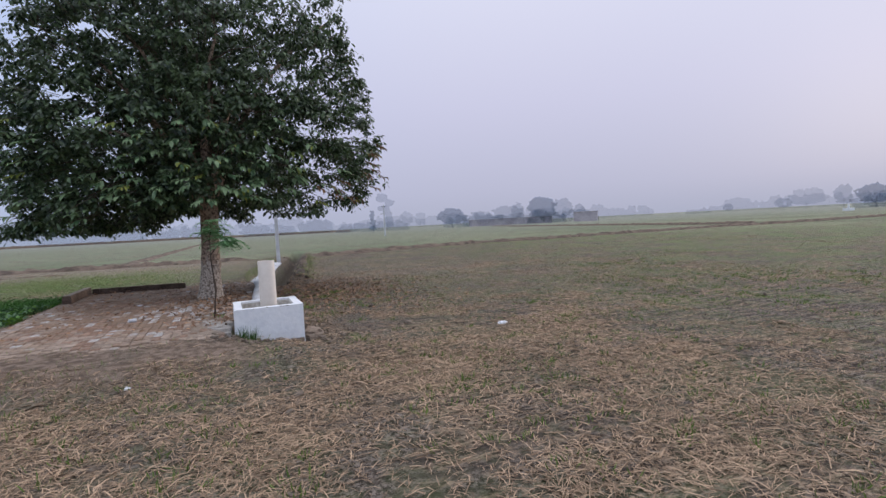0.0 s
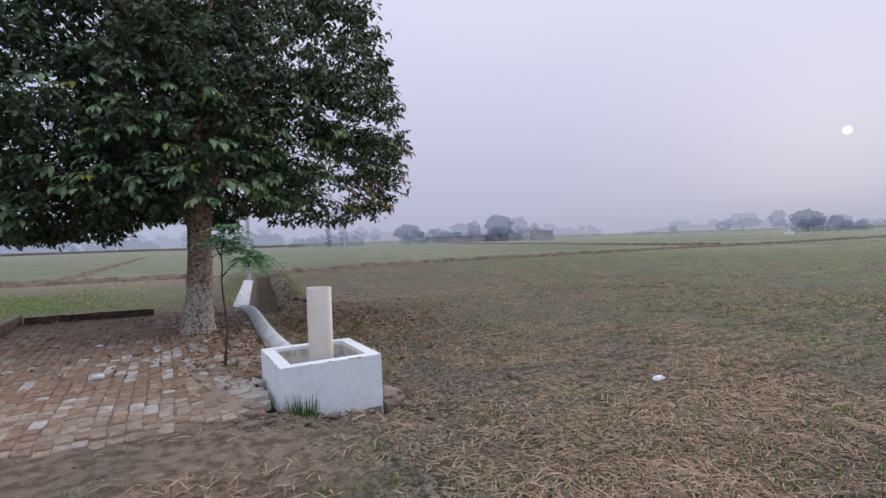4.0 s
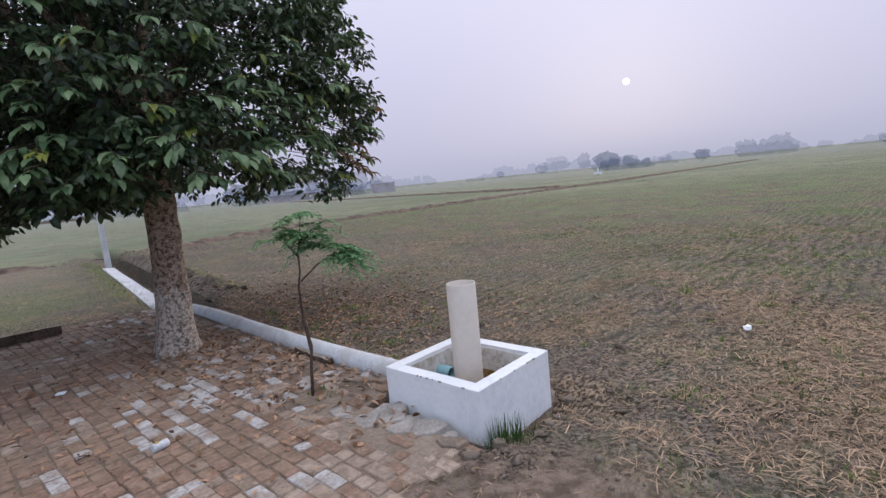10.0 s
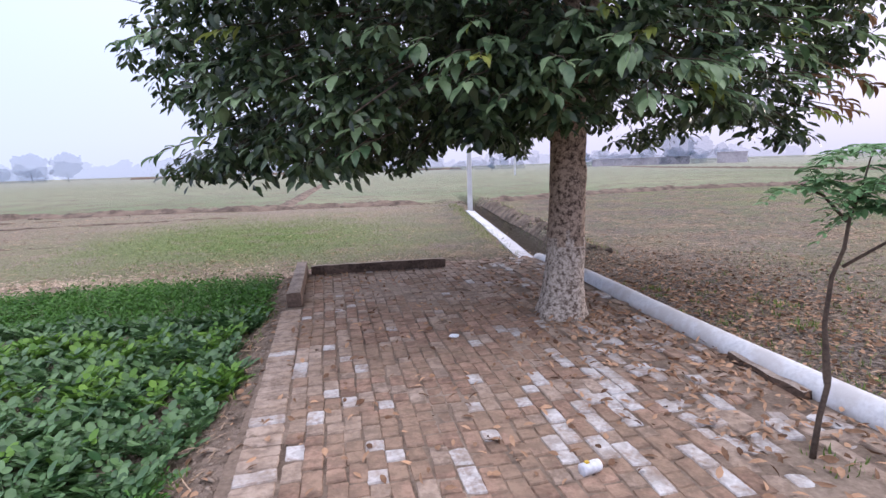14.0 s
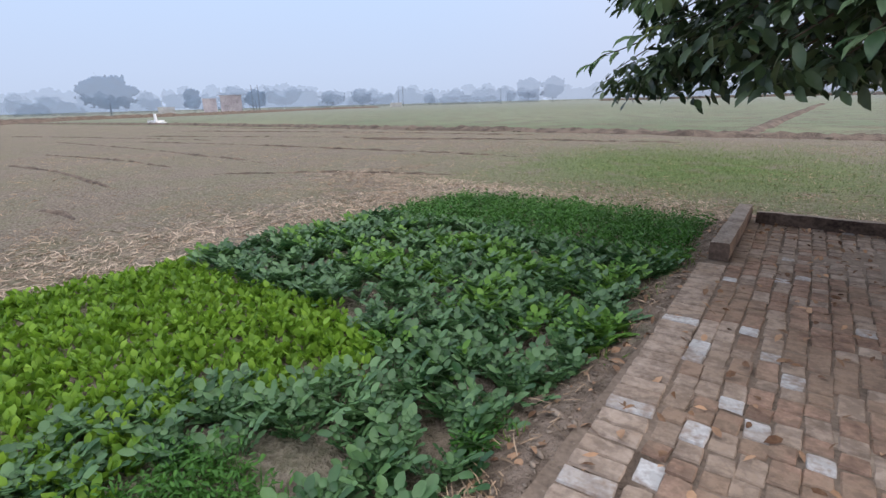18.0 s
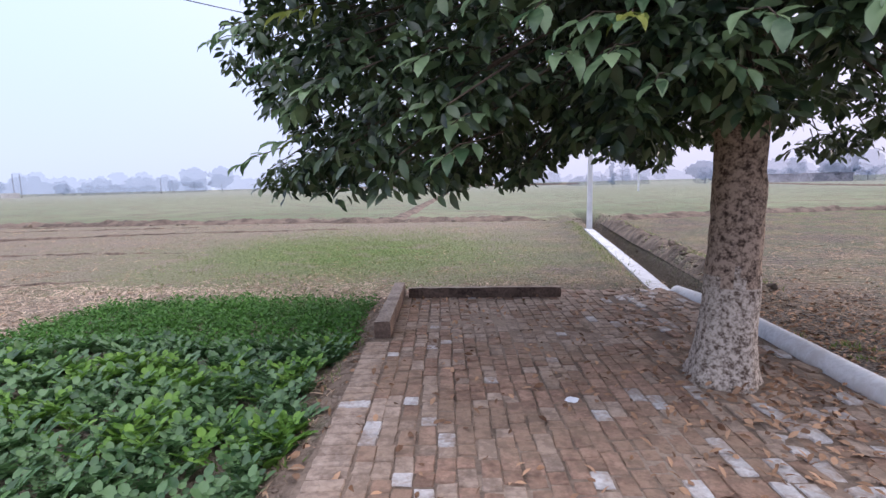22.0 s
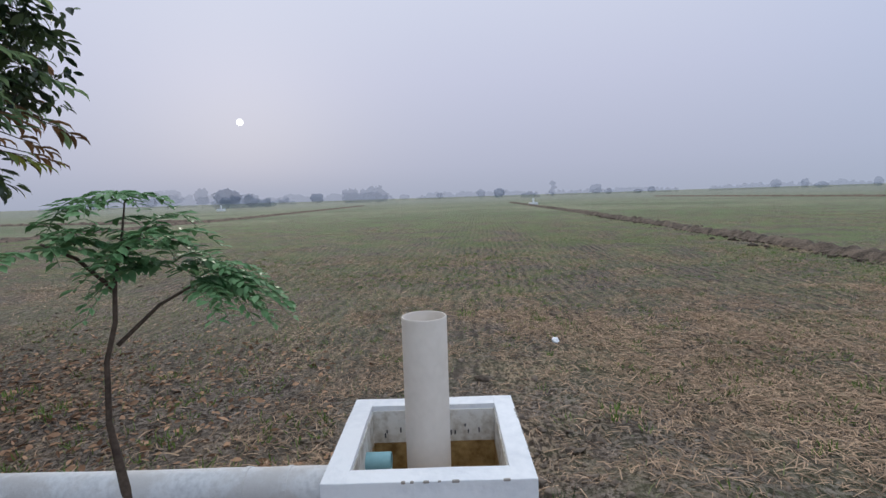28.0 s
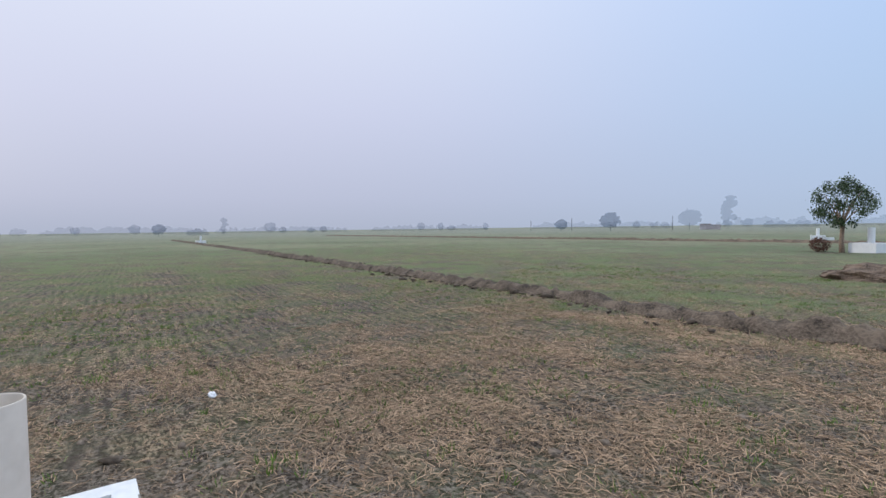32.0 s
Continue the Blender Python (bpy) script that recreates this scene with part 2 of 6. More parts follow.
M_FRAGMENT = material("grey_cement", (0.26, 0.23, 0.20), (0.46, 0.42, 0.38), 5, 40, 1.0, 0.5)
M_TUFT = material("tuft_grass", (0.07, 0.13, 0.02), (0.20, 0.29, 0.07), 3, 30, 0.6, 0, (0.1, 0.9), island=0.7, through_light=0.2)
M_REED = material("lush_grass", (0.022, 0.065, 0.012), (0.085, 0.17, 0.04), 3, 30, 0.55, 0, (0.1, 0.9), island=0.7, through_light=0.2)
M_CLOD = material("clod", (0.11, 0.085, 0.065), (0.27, 0.215, 0.17), 4, 30, 1.0, 0.5)
M_CONCRETE = material("pole_concrete", (0.46, 0.46, 0.47), (0.66, 0.66, 0.67), 3, 30, 0.9, 0.2)
M_TIN = material("tin", (0.48, 0.49, 0.52), (0.76, 0.77, 0.80), 6, 40, 0.35, 0.1)
M_YELLOW = material("yellow_plastic", (0.55, 0.36, 0.04), (0.70, 0.48, 0.07), 6, 40, 0.5, 0.1)
M_PLASTIC = material("white_plastic", (0.70, 0.72, 0.76), (0.86, 0.87, 0.90), 8, 40, 0.4, 0.2)
M_DARK = material("dark_insulator", (0.04, 0.04, 0.045), (0.10, 0.10, 0.11), 6, 40, 0.5, 0.1)
# Haze put into tinted, see-through surfaces of the far things.
AIRY_TREE = {k: hazed("misty_foliage_" + k, (0.05, 0.115, 0.20), s) for k, s in (("near", 0.30), ("mid", 0.16), ("far", 0.105), ("faint", 0.10))}
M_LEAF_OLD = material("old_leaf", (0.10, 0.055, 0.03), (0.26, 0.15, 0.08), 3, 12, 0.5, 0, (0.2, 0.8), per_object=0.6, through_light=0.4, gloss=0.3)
AIRY_BRICK = hazed("misty_brick", (0.56, 0.50, 0.52), 0.7)
AIRY_WALL = hazed("misty_plaster", (0.60, 0.58, 0.56), 0.55)
AIRY_OPENING = hazed("misty_opening", (0.10, 0.10, 0.12), 0.16)
AIRY_POLE = hazed("misty_pole", (0.12, 0.12, 0.13), 0.3)


def ground_material():
    """Stubble, bare soil and young green, by coarse patches, drill rows and fine litter; greener past the earth banks,
    and paled far off to imitate haze.
    """
    m = bpy.data.materials.new("field_soil")
    m.use_nodes = True
    nodes, links = m.node_tree.nodes, m.node_tree.links
    bsdf = nodes["Principled BSDF"]
    bsdf.inputs["Roughness"].default_value = 1.0
    bsdf.inputs["Specular IOR Level"].default_value = 0.1
    geo = nodes.new("ShaderNodeNewGeometry")
    sep = nodes.new("ShaderNodeSeparateXYZ")
    links.new(geo.outputs["Position"], sep.inputs[0])

    def noise_at(scale, detail=4, stretch=None):
        n = nodes.new("ShaderNodeTexNoise")
        n.inputs["Scale"].default_value, n.inputs["Detail"].default_value = scale, detail
        if stretch:
            mp = nodes.new("ShaderNodeMapping")
            mp.inputs["Scale"].default_value = stretch
            mp.inputs["Rotation"].default_value = (0, 0, radians(-8))
            links.new(geo.outputs["Position"], mp.inputs[0])
            links.new(mp.outputs[0], n.inputs["Vector"])
        else:
            links.new(geo.outputs["Position"], n.inputs["Vector"])
        return n.outputs[0]

    def mix(fac, a, b):
        x = nodes.new("ShaderNodeMix")
        x.data_type = "RGBA"
        links.new(fac, x.inputs[0])
        for s, v in ((x.inputs[6], a), (x.inputs[7], b)):
            if isinstance(v, tuple):
                s.default_value = (*v, 1)
            else:
                links.new(v, s)
        return x.outputs[2]

    def span(v, a, b):
        r = nodes.new("ShaderNodeMapRange")
        r.inputs[1].default_value, r.inputs[2].default_value = a, b
        r.interpolation_type = "SMOOTHSTEP"
        links.new(v, r.inputs[0])
        return r.outputs[0]

    def calc(op, a, b):
        c = nodes.new("ShaderNodeMath")
        c.operation = op
        for s, v in ((c.inputs[0], a), (c.inputs[1], b)):
            if isinstance(v, (int, float)):
                s.default_value = v
            else:
                links.new(v, s)
        return c.outputs[0]

    def zone(name):
        n = nodes.new("ShaderNodeAttribute")
        n.attribute_name = name
        return n.outputs["Fac"]

    litter = noise_at(26, 6)
    crumb = noise_at(85, 5)
    # The dark end of this mix paints shadowy gaps among the litter.
    soil = mix(span(calc("ADD", calc("MULTIPLY", litter, 0.6), calc("MULTIPLY", crumb, 0.4)), 0.43, 0.57), (0.042, 0.034, 0.028), (0.31, 0.258, 0.216))
    straw = mix(span(noise_at(34, 6, (0.45, 1.0, 1)), 0.44, 0.56), (0.085, 0.060, 0.042), (0.46, 0.345, 0.235))
    # Shadows between clods, painted as dark noise in the soil colour.
    clod_shadow = span(noise_at(11, 6), 0.53, 0.66)
    soil = mix(calc("MULTIPLY", span(noise_at(0.75, 6), 0.44, 0.64), 0.8), soil, straw)
    rows = span(noise_at(1.2, 3, (0.12, 4.2, 1.0)), 0.42, 0.62)
    soil = mix(calc("MULTIPLY", rows, 0.5), soil, (0.15, 0.12, 0.10))
    soil = mix(calc("MULTIPLY", clod_shadow, 0.5), soil, (0.050, 0.040, 0.033))
    # drill rows running east, dark furrows painted in, broken where the soil has crumbled
    across = calc("ADD", calc("MULTIPLY", sep.outputs[0], 0.068), sep.outputs[1])
    wander = calc("MULTIPLY", noise_at(0.9, 4), 0.42)
    drill = calc("SINE", calc("MULTIPLY", calc("ADD", across, wander), 2 * math.pi / 0.215), 0.0)
    broken = span(noise_at(2.6, 6), 0.36, 0.60)
    drill = calc("MULTIPLY", calc("MULTIPLY", drill, broken), zone("drill"))
    soil = mix(calc("MULTIPLY", span(drill, 0.1, 0.8), 0.65), soil, (0.062, 0.050, 0.043))
    soil = mix(calc("MULTIPLY", span(calc("MULTIPLY", drill, -1.0), 0.2, 1.0), 0.50), soil, straw)
    green = mix(span(noise_at(20, 5), 0.34, 0.66), (0.09, 0.14, 0.04), (0.215, 0.275, 0.11))
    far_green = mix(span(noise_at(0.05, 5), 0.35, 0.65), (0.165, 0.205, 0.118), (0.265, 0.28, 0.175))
    # haze painted into the far fields: greyer to the north and with distance
    far_green = mix(calc("MULTIPLY", zone("north_haze"), 0.7), far_green, (0.25, 0.275, 0.188))
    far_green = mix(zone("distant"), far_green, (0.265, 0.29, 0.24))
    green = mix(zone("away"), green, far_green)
    speck = span(calc("ADD", calc("MULTIPLY", noise_at(5.5, 5), 0.6), calc("MULTIPLY", noise_at(0.5, 4), 0.6)), 0.50, 0.70)
    fac = calc("MAXIMUM", calc("MULTIPLY", zone("green"), calc("ADD", calc("MULTIPLY", speck, 0.75), calc("MULTIPLY", zone("away"), 0.35))), calc("MULTIPLY", zone("turf"), span(noise_at(1.1, 5), 0.26, 0.54)))
    tan = mix(span(litter, 0.34, 0.66), (0.20, 0.160, 0.124), (0.39, 0.318, 0.248))
    soil = mix(calc("MULTIPLY", zone("pale"), 0.75), soil, tan)
    colour = mix(calc("MINIMUM", fac, 1.0), soil, green)
    dust = mix(span(noise_at(9, 6), 0.36, 0.62), (0.165, 0.120, 0.090), (0.32, 0.24, 0.185))
    colour = mix(calc("MULTIPLY", zone("bare"), span(noise_at(1.6, 6), 0.25, 0.5)), colour, dust)
    # darker soil along the trench's bottom
    colour = mix(zone("trench_dark"), colour, (0.075, 0.060, 0.048))
    links.new(colour, bsdf.inputs["Base Color"])
    b = nodes.new("ShaderNodeBump")
    b.inputs["Strength"].default_value, b.inputs["Distance"].default_value = 1.0, 0.06
    links.new(calc("SUBTRACT", calc("ADD", litter, calc("MULTIPLY", crumb, 0.4)), calc("MULTIPLY", drill, 0.35)), b.inputs["Height"])
    links.new(b.outputs[0], bsdf.inputs["Normal"])
    return m


M_GROUND = ground_material()


# ---- mesh helpers ----
rng = np.random.default_rng(7)


def mesh_of(name, verts, faces, mat, smooth=False):
    me = bpy.data.meshes.new(name)
    me.from_pydata([tuple(v) for v in verts], [], faces)
    for x in mat if isinstance(mat, (list, tuple)) else [mat]:
        me.materials.append(x)
    if smooth:
        me.polygons.foreach_set("use_smooth", [True] * len(me.polygons))
    return me


def quick_mesh(name, verts, faces, mat, smooth=False):
    """A mesh from arrays: verts (n, 3), faces (m, k) of one size."""
    me = bpy.data.meshes.new(name)
    verts, faces = np.asarray(verts, np.float32), np.asarray(faces, np.int32)
    k = faces.shape[1]
    me.vertices.add(len(verts))
    me.vertices.foreach_set("co", verts.ravel())
    me.loops.add(faces.size)
    me.loops.foreach_set("vertex_index", faces.ravel())
    me.polygons.add(len(faces))
    me.polygons.foreach_set("loop_start", np.arange(0, faces.size, k, dtype=np.int32))
    me.polygons.foreach_set("loop_total", np.full(len(faces), k, np.int32))
    if smooth:
        me.polygons.foreach_set("use_smooth", np.ones(len(faces), bool))
    me.materials.append(mat)
    me.update(calc_edges=True)
    return me


def under(ob, parent):
    if parent:
        ob.parent = parent
    return ob


def part(name, bm, mat, parent=None, label=""):
    """Links a bmesh as one mesh object under a thing or part."""
    me = bpy.data.meshes.new(name)
    bm.to_mesh(me)
    bm.free()
    me.materials.append(mat)
    ob = under(new(name, me), parent)
    return tagged(ob, label) if label else ob


def piece(name, me, parent=None, label=""):
    ob = under(new(name, me), parent)
    return tagged(ob, label) if label else ob


def thing(name, at, label, category, group="", kind=""):
    ob = new(name)
    ob.location = at
    return tagged(ob, label, category, group, kind)


def box_bm(x0, x1, y0, y1, z0, z1, bevel=0.0, cuts=0, rough=0.0):
    bm = bmesh.new()
    bmesh.ops.create_cube(bm, size=1)
    for v in bm.verts:
        v.co = Vector((x0 if v.co.x < 0 else x1, y0 if v.co.y < 0 else y1, z0 if v.co.z < 0 else z1))
    if cuts:
        bmesh.ops.subdivide_edges(bm, edges=bm.edges[:], cuts=cuts, use_grid_fill=True)
    if bevel:
        sharp = [e for e in bm.edges if len(e.link_faces) == 2 and e.calc_face_angle() > 0.5]
        bmesh.ops.bevel(bm, geom=sharp, offset=bevel, segments=2, affect="EDGES")
    if rough:
        for v in bm.verts:
            v.co += noise.noise_vector(v.co * 5) * rough
    return bm


def tube(points, radii, sides=8, caps=True):
    """Verts and quads of a round tube along points."""
    pts = [Vector(p) for p in points]
    verts, faces = [], []
    side = None
    for i, p in enumerate(pts):
        d = (pts[min(i + 1, len(pts) - 1)] - pts[max(i - 1, 0)]).normalized()
        if side is None:
            side = d.orthogonal().normalized()
        side = (side - d * side.dot(d)).normalized()
        up = d.cross(side)
        for k in range(sides):
            a = 2 * math.pi * k / sides
            verts.append(p + radii[i] * (math.cos(a) * side + math.sin(a) * up))
    for i in range(len(pts) - 1):
        for k in range(sides):
            a, b = i * sides + k, i * sides + (k + 1) % sides
            faces.append((a, b, b + sides, a + sides))
    if caps:
        faces.append(tuple(range(sides - 1, -1, -1)))
        faces.append(tuple(range((len(pts) - 1) * sides, len(pts) * sides)))
    return verts, faces


def frames_from(dirs, ups):
    """Rotation matrices whose y runs along dirs and whose z leans to ups."""
    y = dirs / np.linalg.norm(dirs, axis=1, keepdims=True)
    x = np.cross(y, ups)
    x /= np.linalg.norm(x, axis=1, keepdims=True) + 1e-9
    z = np.cross(x, y)
    return np.stack([x, y, z], 2)


def scatter(template, faces, places, turns, sizes):
    """Copies of a template (k, 3), laid out as one array of verts and faces."""
    k = len(template)
    v = np.einsum("nij,nkj->nki", turns, template[None] * sizes[:, None, :]) + places[:, None]
    fa = faces[None] + (np.arange(len(places)) * k)[:, None, None]
    return v.reshape(-1, 3), fa.reshape(-1, faces.shape[1])


# a leaf of unit length along y, folded at the midrib and drooping at its tip
LEAF_V = np.array([(0, 0, 0), (-0.19, 0.28, 0.05), (0, 0.30, 0.0), (0.19, 0.28, 0.05), (-0.22, 0.62, 0.03), (0, 0.64, -0.03), (0.22, 0.62, 0.03), (0, 1.0, -0.13)])
LEAF_T = np.array([(0, 2, 1), (0, 3, 2), (1, 2, 5), (1, 5, 4), (2, 3, 6), (2, 6, 5), (4, 5, 7), (5, 6, 7)])
# the tree's own leaf: broad past its middle, with a short tip
BROAD_V = np.array([(0, 0, 0), (-0.15, 0.20, 0.04), (0, 0.21, 0.0), (0.15, 0.20, 0.04), (-0.215, 0.50, 0.05), (0, 0.51, 0.0), (0.215, 0.50, 0.05), (-0.14, 0.80, 0.0), (0, 0.81, -0.05), (0.14, 0.80, 0.0), (0, 1.0, -0.14)])
BROAD_T = np.array([(0, 2, 1), (0, 3, 2), (1, 2, 5), (1, 5, 4), (2, 3, 6), (2, 6, 5), (4, 5, 8), (4, 8, 7), (5, 6, 9), (5, 9, 8), (7, 8, 10), (8, 9, 10)])
# the same with fewer corners, for the crown
CROWN_V = np.array([(0, 0, 0), (-0.17, 0.25, 0.035), (0.17, 0.25, 0.035), (-0.20, 0.64, 0.0), (0.20, 0.64, 0.0), (0, 1.0, -0.15)])
CROWN_T = np.array([(0, 2, 1), (1, 2, 4), (1, 4, 3), (3, 4, 5)])
BLADE_V = np.array([(-0.5, 0, 0), (0.5, 0, 0), (-0.4, 0.5, 0.12), (0.4, 0.5, 0.12), (0, 1.0, 0.0)])
BLADE_T = np.array([(0, 1, 3), (0, 3, 2), (2, 3, 4)])


def unit(v):
    return v / (np.linalg.norm(v, axis=-1, keepdims=True) + 1e-9)


# ---- ground ----
FLOOR = 0.24      # top of the brick yard


def slope(x):
    """A gentle fall to the east, fitted so near things keep their place in the camera's view."""
    return -0.16 * np.tanh(np.asarray(x) / 8.0)


SOIL = 0.09       # the field


def smooth_step(a, b, v):
    t = np.clip((v - a) / (b - a), 0, 1)
    return t * t * (3 - 2 * t)


def channel_x(y):
    return 0.62 + (y - 15.3) * 0.157


LATTICE = np.random.default_rng(5).uniform(-1, 1, (256, 256))


def ripple(x, y, s):
    """Smooth value noise in -1..1 with about s / 6 swells to the metre."""
    u, v = x * s / 6.0 + 91.7, y * s / 6.0 + 37.3
    i, j = np.floor(u).astype(int), np.floor(v).astype(int)
    a, b = u - i, v - j
    a, b = a * a * (3 - 2 * a), b * b * (3 - 2 * b)
    at = lambda p, q: LATTICE[p % 256, q % 256]  # noqa: E731
    return (at(i, j) * (1 - a) + at(i + 1, j) * a) * (1 - b) + (at(i, j + 1) * (1 - a) + at(i + 1, j + 1) * a) * b


def ground_height(x, y):
    h = SOIL + slope(x) + 0.018 * ripple(x, y, 3.1) + 0.016 * ripple(x, y, 10.0) + 0.014 * ripple(x + 3, y, 24.0)
    rough = ripple(x, y, 9.0) * 0.6 + ripple(x + 5, y + 2, 22.0) * 0.6
    # trench past the yard, with its bank
    c = channel_x(y) + 0.64
    along = smooth_step(14.6, 15.6, y) * (1 - smooth_step(34.0, 40.0, y))
    h -= along * 0.45 * np.exp(-(((x - c) / 0.32) ** 4))
    h += along * (0.17 + 0.06 * rough) * np.exp(-(((x - c - 0.72) / 0.34) ** 2))
    h += along * 0.09 * np.exp(-(((x - c + 1.15) / 0.33) ** 2))
    # soil heaped against the yard
    inside = smooth_step(-3.75, -3.25, x) * (1 - smooth_step(0.55, 1.2, x)) * smooth_step(5.4, 7.0, y) * (1 - smooth_step(15.0, 15.7, y))
    h = h + inside * (FLOOR - 0.035 - SOIL + 0.012 * rough)
    well = (1 - smooth_step(0.46, 0.62, np.abs(x - 0.5))) * (1 - smooth_step(0.46, 0.62, np.abs(y - 7.97)))
    h -= 0.115 * np.exp(-(((x - 0.72) / 0.62) ** 4) - (((y - 7.45) / 0.72) ** 4))
    h -= 0.06 * np.exp(-(((x + 0.06) / 0.14) ** 2) - (((y - 7.46) / 0.13) ** 2))
    return h - well * 0.25


def axis_steps(lo, hi, step, far_lo, far_hi):
    mid = np.arange(lo, hi + step / 2, step)
    out = lambda d: np.array([d * (1.32 ** k) for k in range(1, 40)])  # noqa: E731
    left, right = lo - np.cumsum(out(step)), hi + np.cumsum(out(step))
    return np.concatenate([left[left > far_lo][::-1], mid, right[right < far_hi]])


gx, gy = axis_steps(-14, 16, 0.11, -2600, 2600), axis_steps(-6, 33, 0.11, -2600, 2600)
GX, GY = np.meshgrid(gx, gy)
GZ = ground_height(GX, GY)
nx, ny = len(gx), len(gy)
idx = np.arange(nx * ny).reshape(ny, nx)
quads = np.stack([idx[:-1, :-1], idx[:-1, 1:], idx[1:, 1:], idx[1:, :-1]], -1).reshape(-1, 4)
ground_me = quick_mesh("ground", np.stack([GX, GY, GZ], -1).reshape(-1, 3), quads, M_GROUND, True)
trench = smooth_step(15.0, 15.8, GY) * (1 - smooth_step(34.0, 40.0, GY))
off_trench = GX - channel_x(GY) - 0.66
away = np.maximum(smooth_step(30.0, 33.0, GY - 3.5 * np.exp(-(((GX - 20) / 12) ** 2))), np.maximum(0.25 * smooth_step(1.8, 4.0, -(GY + 0.06 * GX)) + 0.75 * smooth_step(9.0, 34.0, -GY), smooth_step(13, 60, GX)))
meadow = np.exp(-(((GX + 5.0) / 4.3) ** 2) - (((GY - 20.3) / 4.3) ** 2))
zones = {
    "pale": np.clip(0.4 * np.exp(-(((GX - 5) / 4) ** 2) - ((GY - 14) / 5) ** 2) + (1 - smooth_step(-4.5, 0.5, GX - 0.2 * (GY - 15))) * (1 - 0.8 * np.clip(away, 0, 1)), 0, 1),
    "away": np.clip(away, 0, 1),
    # masks for the painted haze: by distance, then by northing
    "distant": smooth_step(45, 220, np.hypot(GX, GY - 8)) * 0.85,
    "north_haze": np.clip(smooth_step(30, 50, GY - 0.5 * np.maximum(GX, 0)), 0, 1),
    "turf": np.clip(meadow * 1.1 * (GX < channel_x(GY) - 0.3) * (GY > 15.6), 0, 1),
    "green": np.clip(0.30 + 0.75 * away + 1.1 * meadow + 0.5 * smooth_step(5, 20, GX) + 0.35 * smooth_step(-4, 4, -GY) * smooth_step(0, 4, GX) + 0.2 * smooth_step(2, 5, -GY) - 0.35 * np.exp(-(((GX - 1.5) / 2.5) ** 2) - ((GY - 12) / 5) ** 2) - 0.05 * smooth_step(5, 14, -GX) * (GY < 30), 0, 1),
    "bare": np.clip(smooth_step(-4.6, -3.3, GX) * (1 - smooth_step(-0.2, 0.5, GX)) * smooth_step(5.2, 6.6, GY) * (1 - smooth_step(15.2, 15.9, GY)) + 0.9 * np.exp(-(((GX + 2.4 + 0.25 * (GY - 4)) / 0.8) ** 2)) * smooth_step(-2, 3, GY) * (1 - smooth_step(7, 8.5, GY)), 0, 1),
    "drill": np.clip(np.maximum(0.6 * (1 - smooth_step(-9.5, -7.5, GX)), np.maximum(smooth_step(1.4, 3.2, GX), smooth_step(-1.0, 1.5, GX) * (1 - smooth_step(5.5, 7.0, GY)))) * (1 - 0.6 * smooth_step(-1, 2, -GY)), 0, 1),
    "trench_dark": np.clip(trench * np.exp(-((off_trench / 0.31) ** 6)) * 0.9, 0, 1),
}
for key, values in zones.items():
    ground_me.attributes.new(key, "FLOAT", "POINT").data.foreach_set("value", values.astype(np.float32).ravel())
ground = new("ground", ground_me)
tagged(ground, "flat harvested field of brown stubble and young green shoots", "field", kind="structure")


def earth_bank(name, line, height, width, step, seed, label, mat=None):
    """A long low ridge of dug clods along a line of (x, y)."""
    pts = []
    for (ax, ay), (bx, by) in zip(line, line[1:]):
        m = max(1, int(math.hypot(bx - ax, by - ay) / step))
        pts += [(ax + (bx - ax) * k / m, ay + (by - ay) * k / m) for k in range(m)]
    pts = np.array(pts + [line[-1]])
    tangent = unit(np.gradient(pts, axis=0))
    normal = np.stack([-tangent[:, 1], tangent[:, 0]], 1)
    across = np.linspace(-1, 1, 11)
    wob = ripple(pts[:, 0] * 1.0 + seed, pts[:, 1], 2.0) * 0.25 * width
    P = pts[:, None] + normal[:, None] * (across[None, :, None] * width + wob[:, None, None])
    k = np.arange(len(pts)) * step
    ends = np.clip(np.minimum(k, k[::-1]) / 0.9, 0, 1)
    rough = 0.55 * ripple(P[..., 0] + seed, P[..., 1], 16.0) + 0.6 * ripple(P[..., 0], P[..., 1] + seed, 37.0)
    Z = SOIL + slope(P[..., 0]) - 0.05 + (height + 0.05) * (1 - across[None] ** 2) * (1 + 0.55 * rough) * ends[:, None]
    v = np.concatenate([P, Z[..., None]], -1).reshape(-1, 3)
    i = np.arange(len(pts) * 11).reshape(-1, 11)
    q = np.stack([i[:-1, :-1], i[1:, :-1], i[1:, 1:], i[:-1, 1:]], -1).reshape(-1, 4)
    ob = new(name, quick_mesh(name, v, q[:, ::-1], mat or M_BANK))
    return tagged(ob, label, "earth bank", kind="structure")


M_BANK = material("dug_soil", (0.06, 0.044, 0.034), (0.225, 0.165, 0.125), 2.0, 22, 1.0, 0.8, (0.38, 0.6))
NORTH = [(-130, 33), (-90, 32.4), (-58, 33.2), (-30, 31.9), (-17, 30.8), (-7.6, 30.3), (1.6, 31.0)]
earth_bank("earth_bank", NORTH, 0.17, 0.55, 0.2, 3, "low dug earth bank between the fields")
EAST = [(4.2, 31.3), (12.5, 34.3), (17, 35.2), (27, 34.3), (41, 33.9), (57, 32.0), (71, 32.0), (140, 31.0)]
earth_bank("earth_bank", EAST, 0.19, 0.6, 0.2, 9, "low dug earth bank between the fields")
SOUTH = [(-3.5, -1.3), (0.4, -1.5), (2.0, -1.5), (6.3, -2.35), (11.8, -2.8), (23.3, -3.6), (44, -4.7), (64, -5.4), (120, -8)]
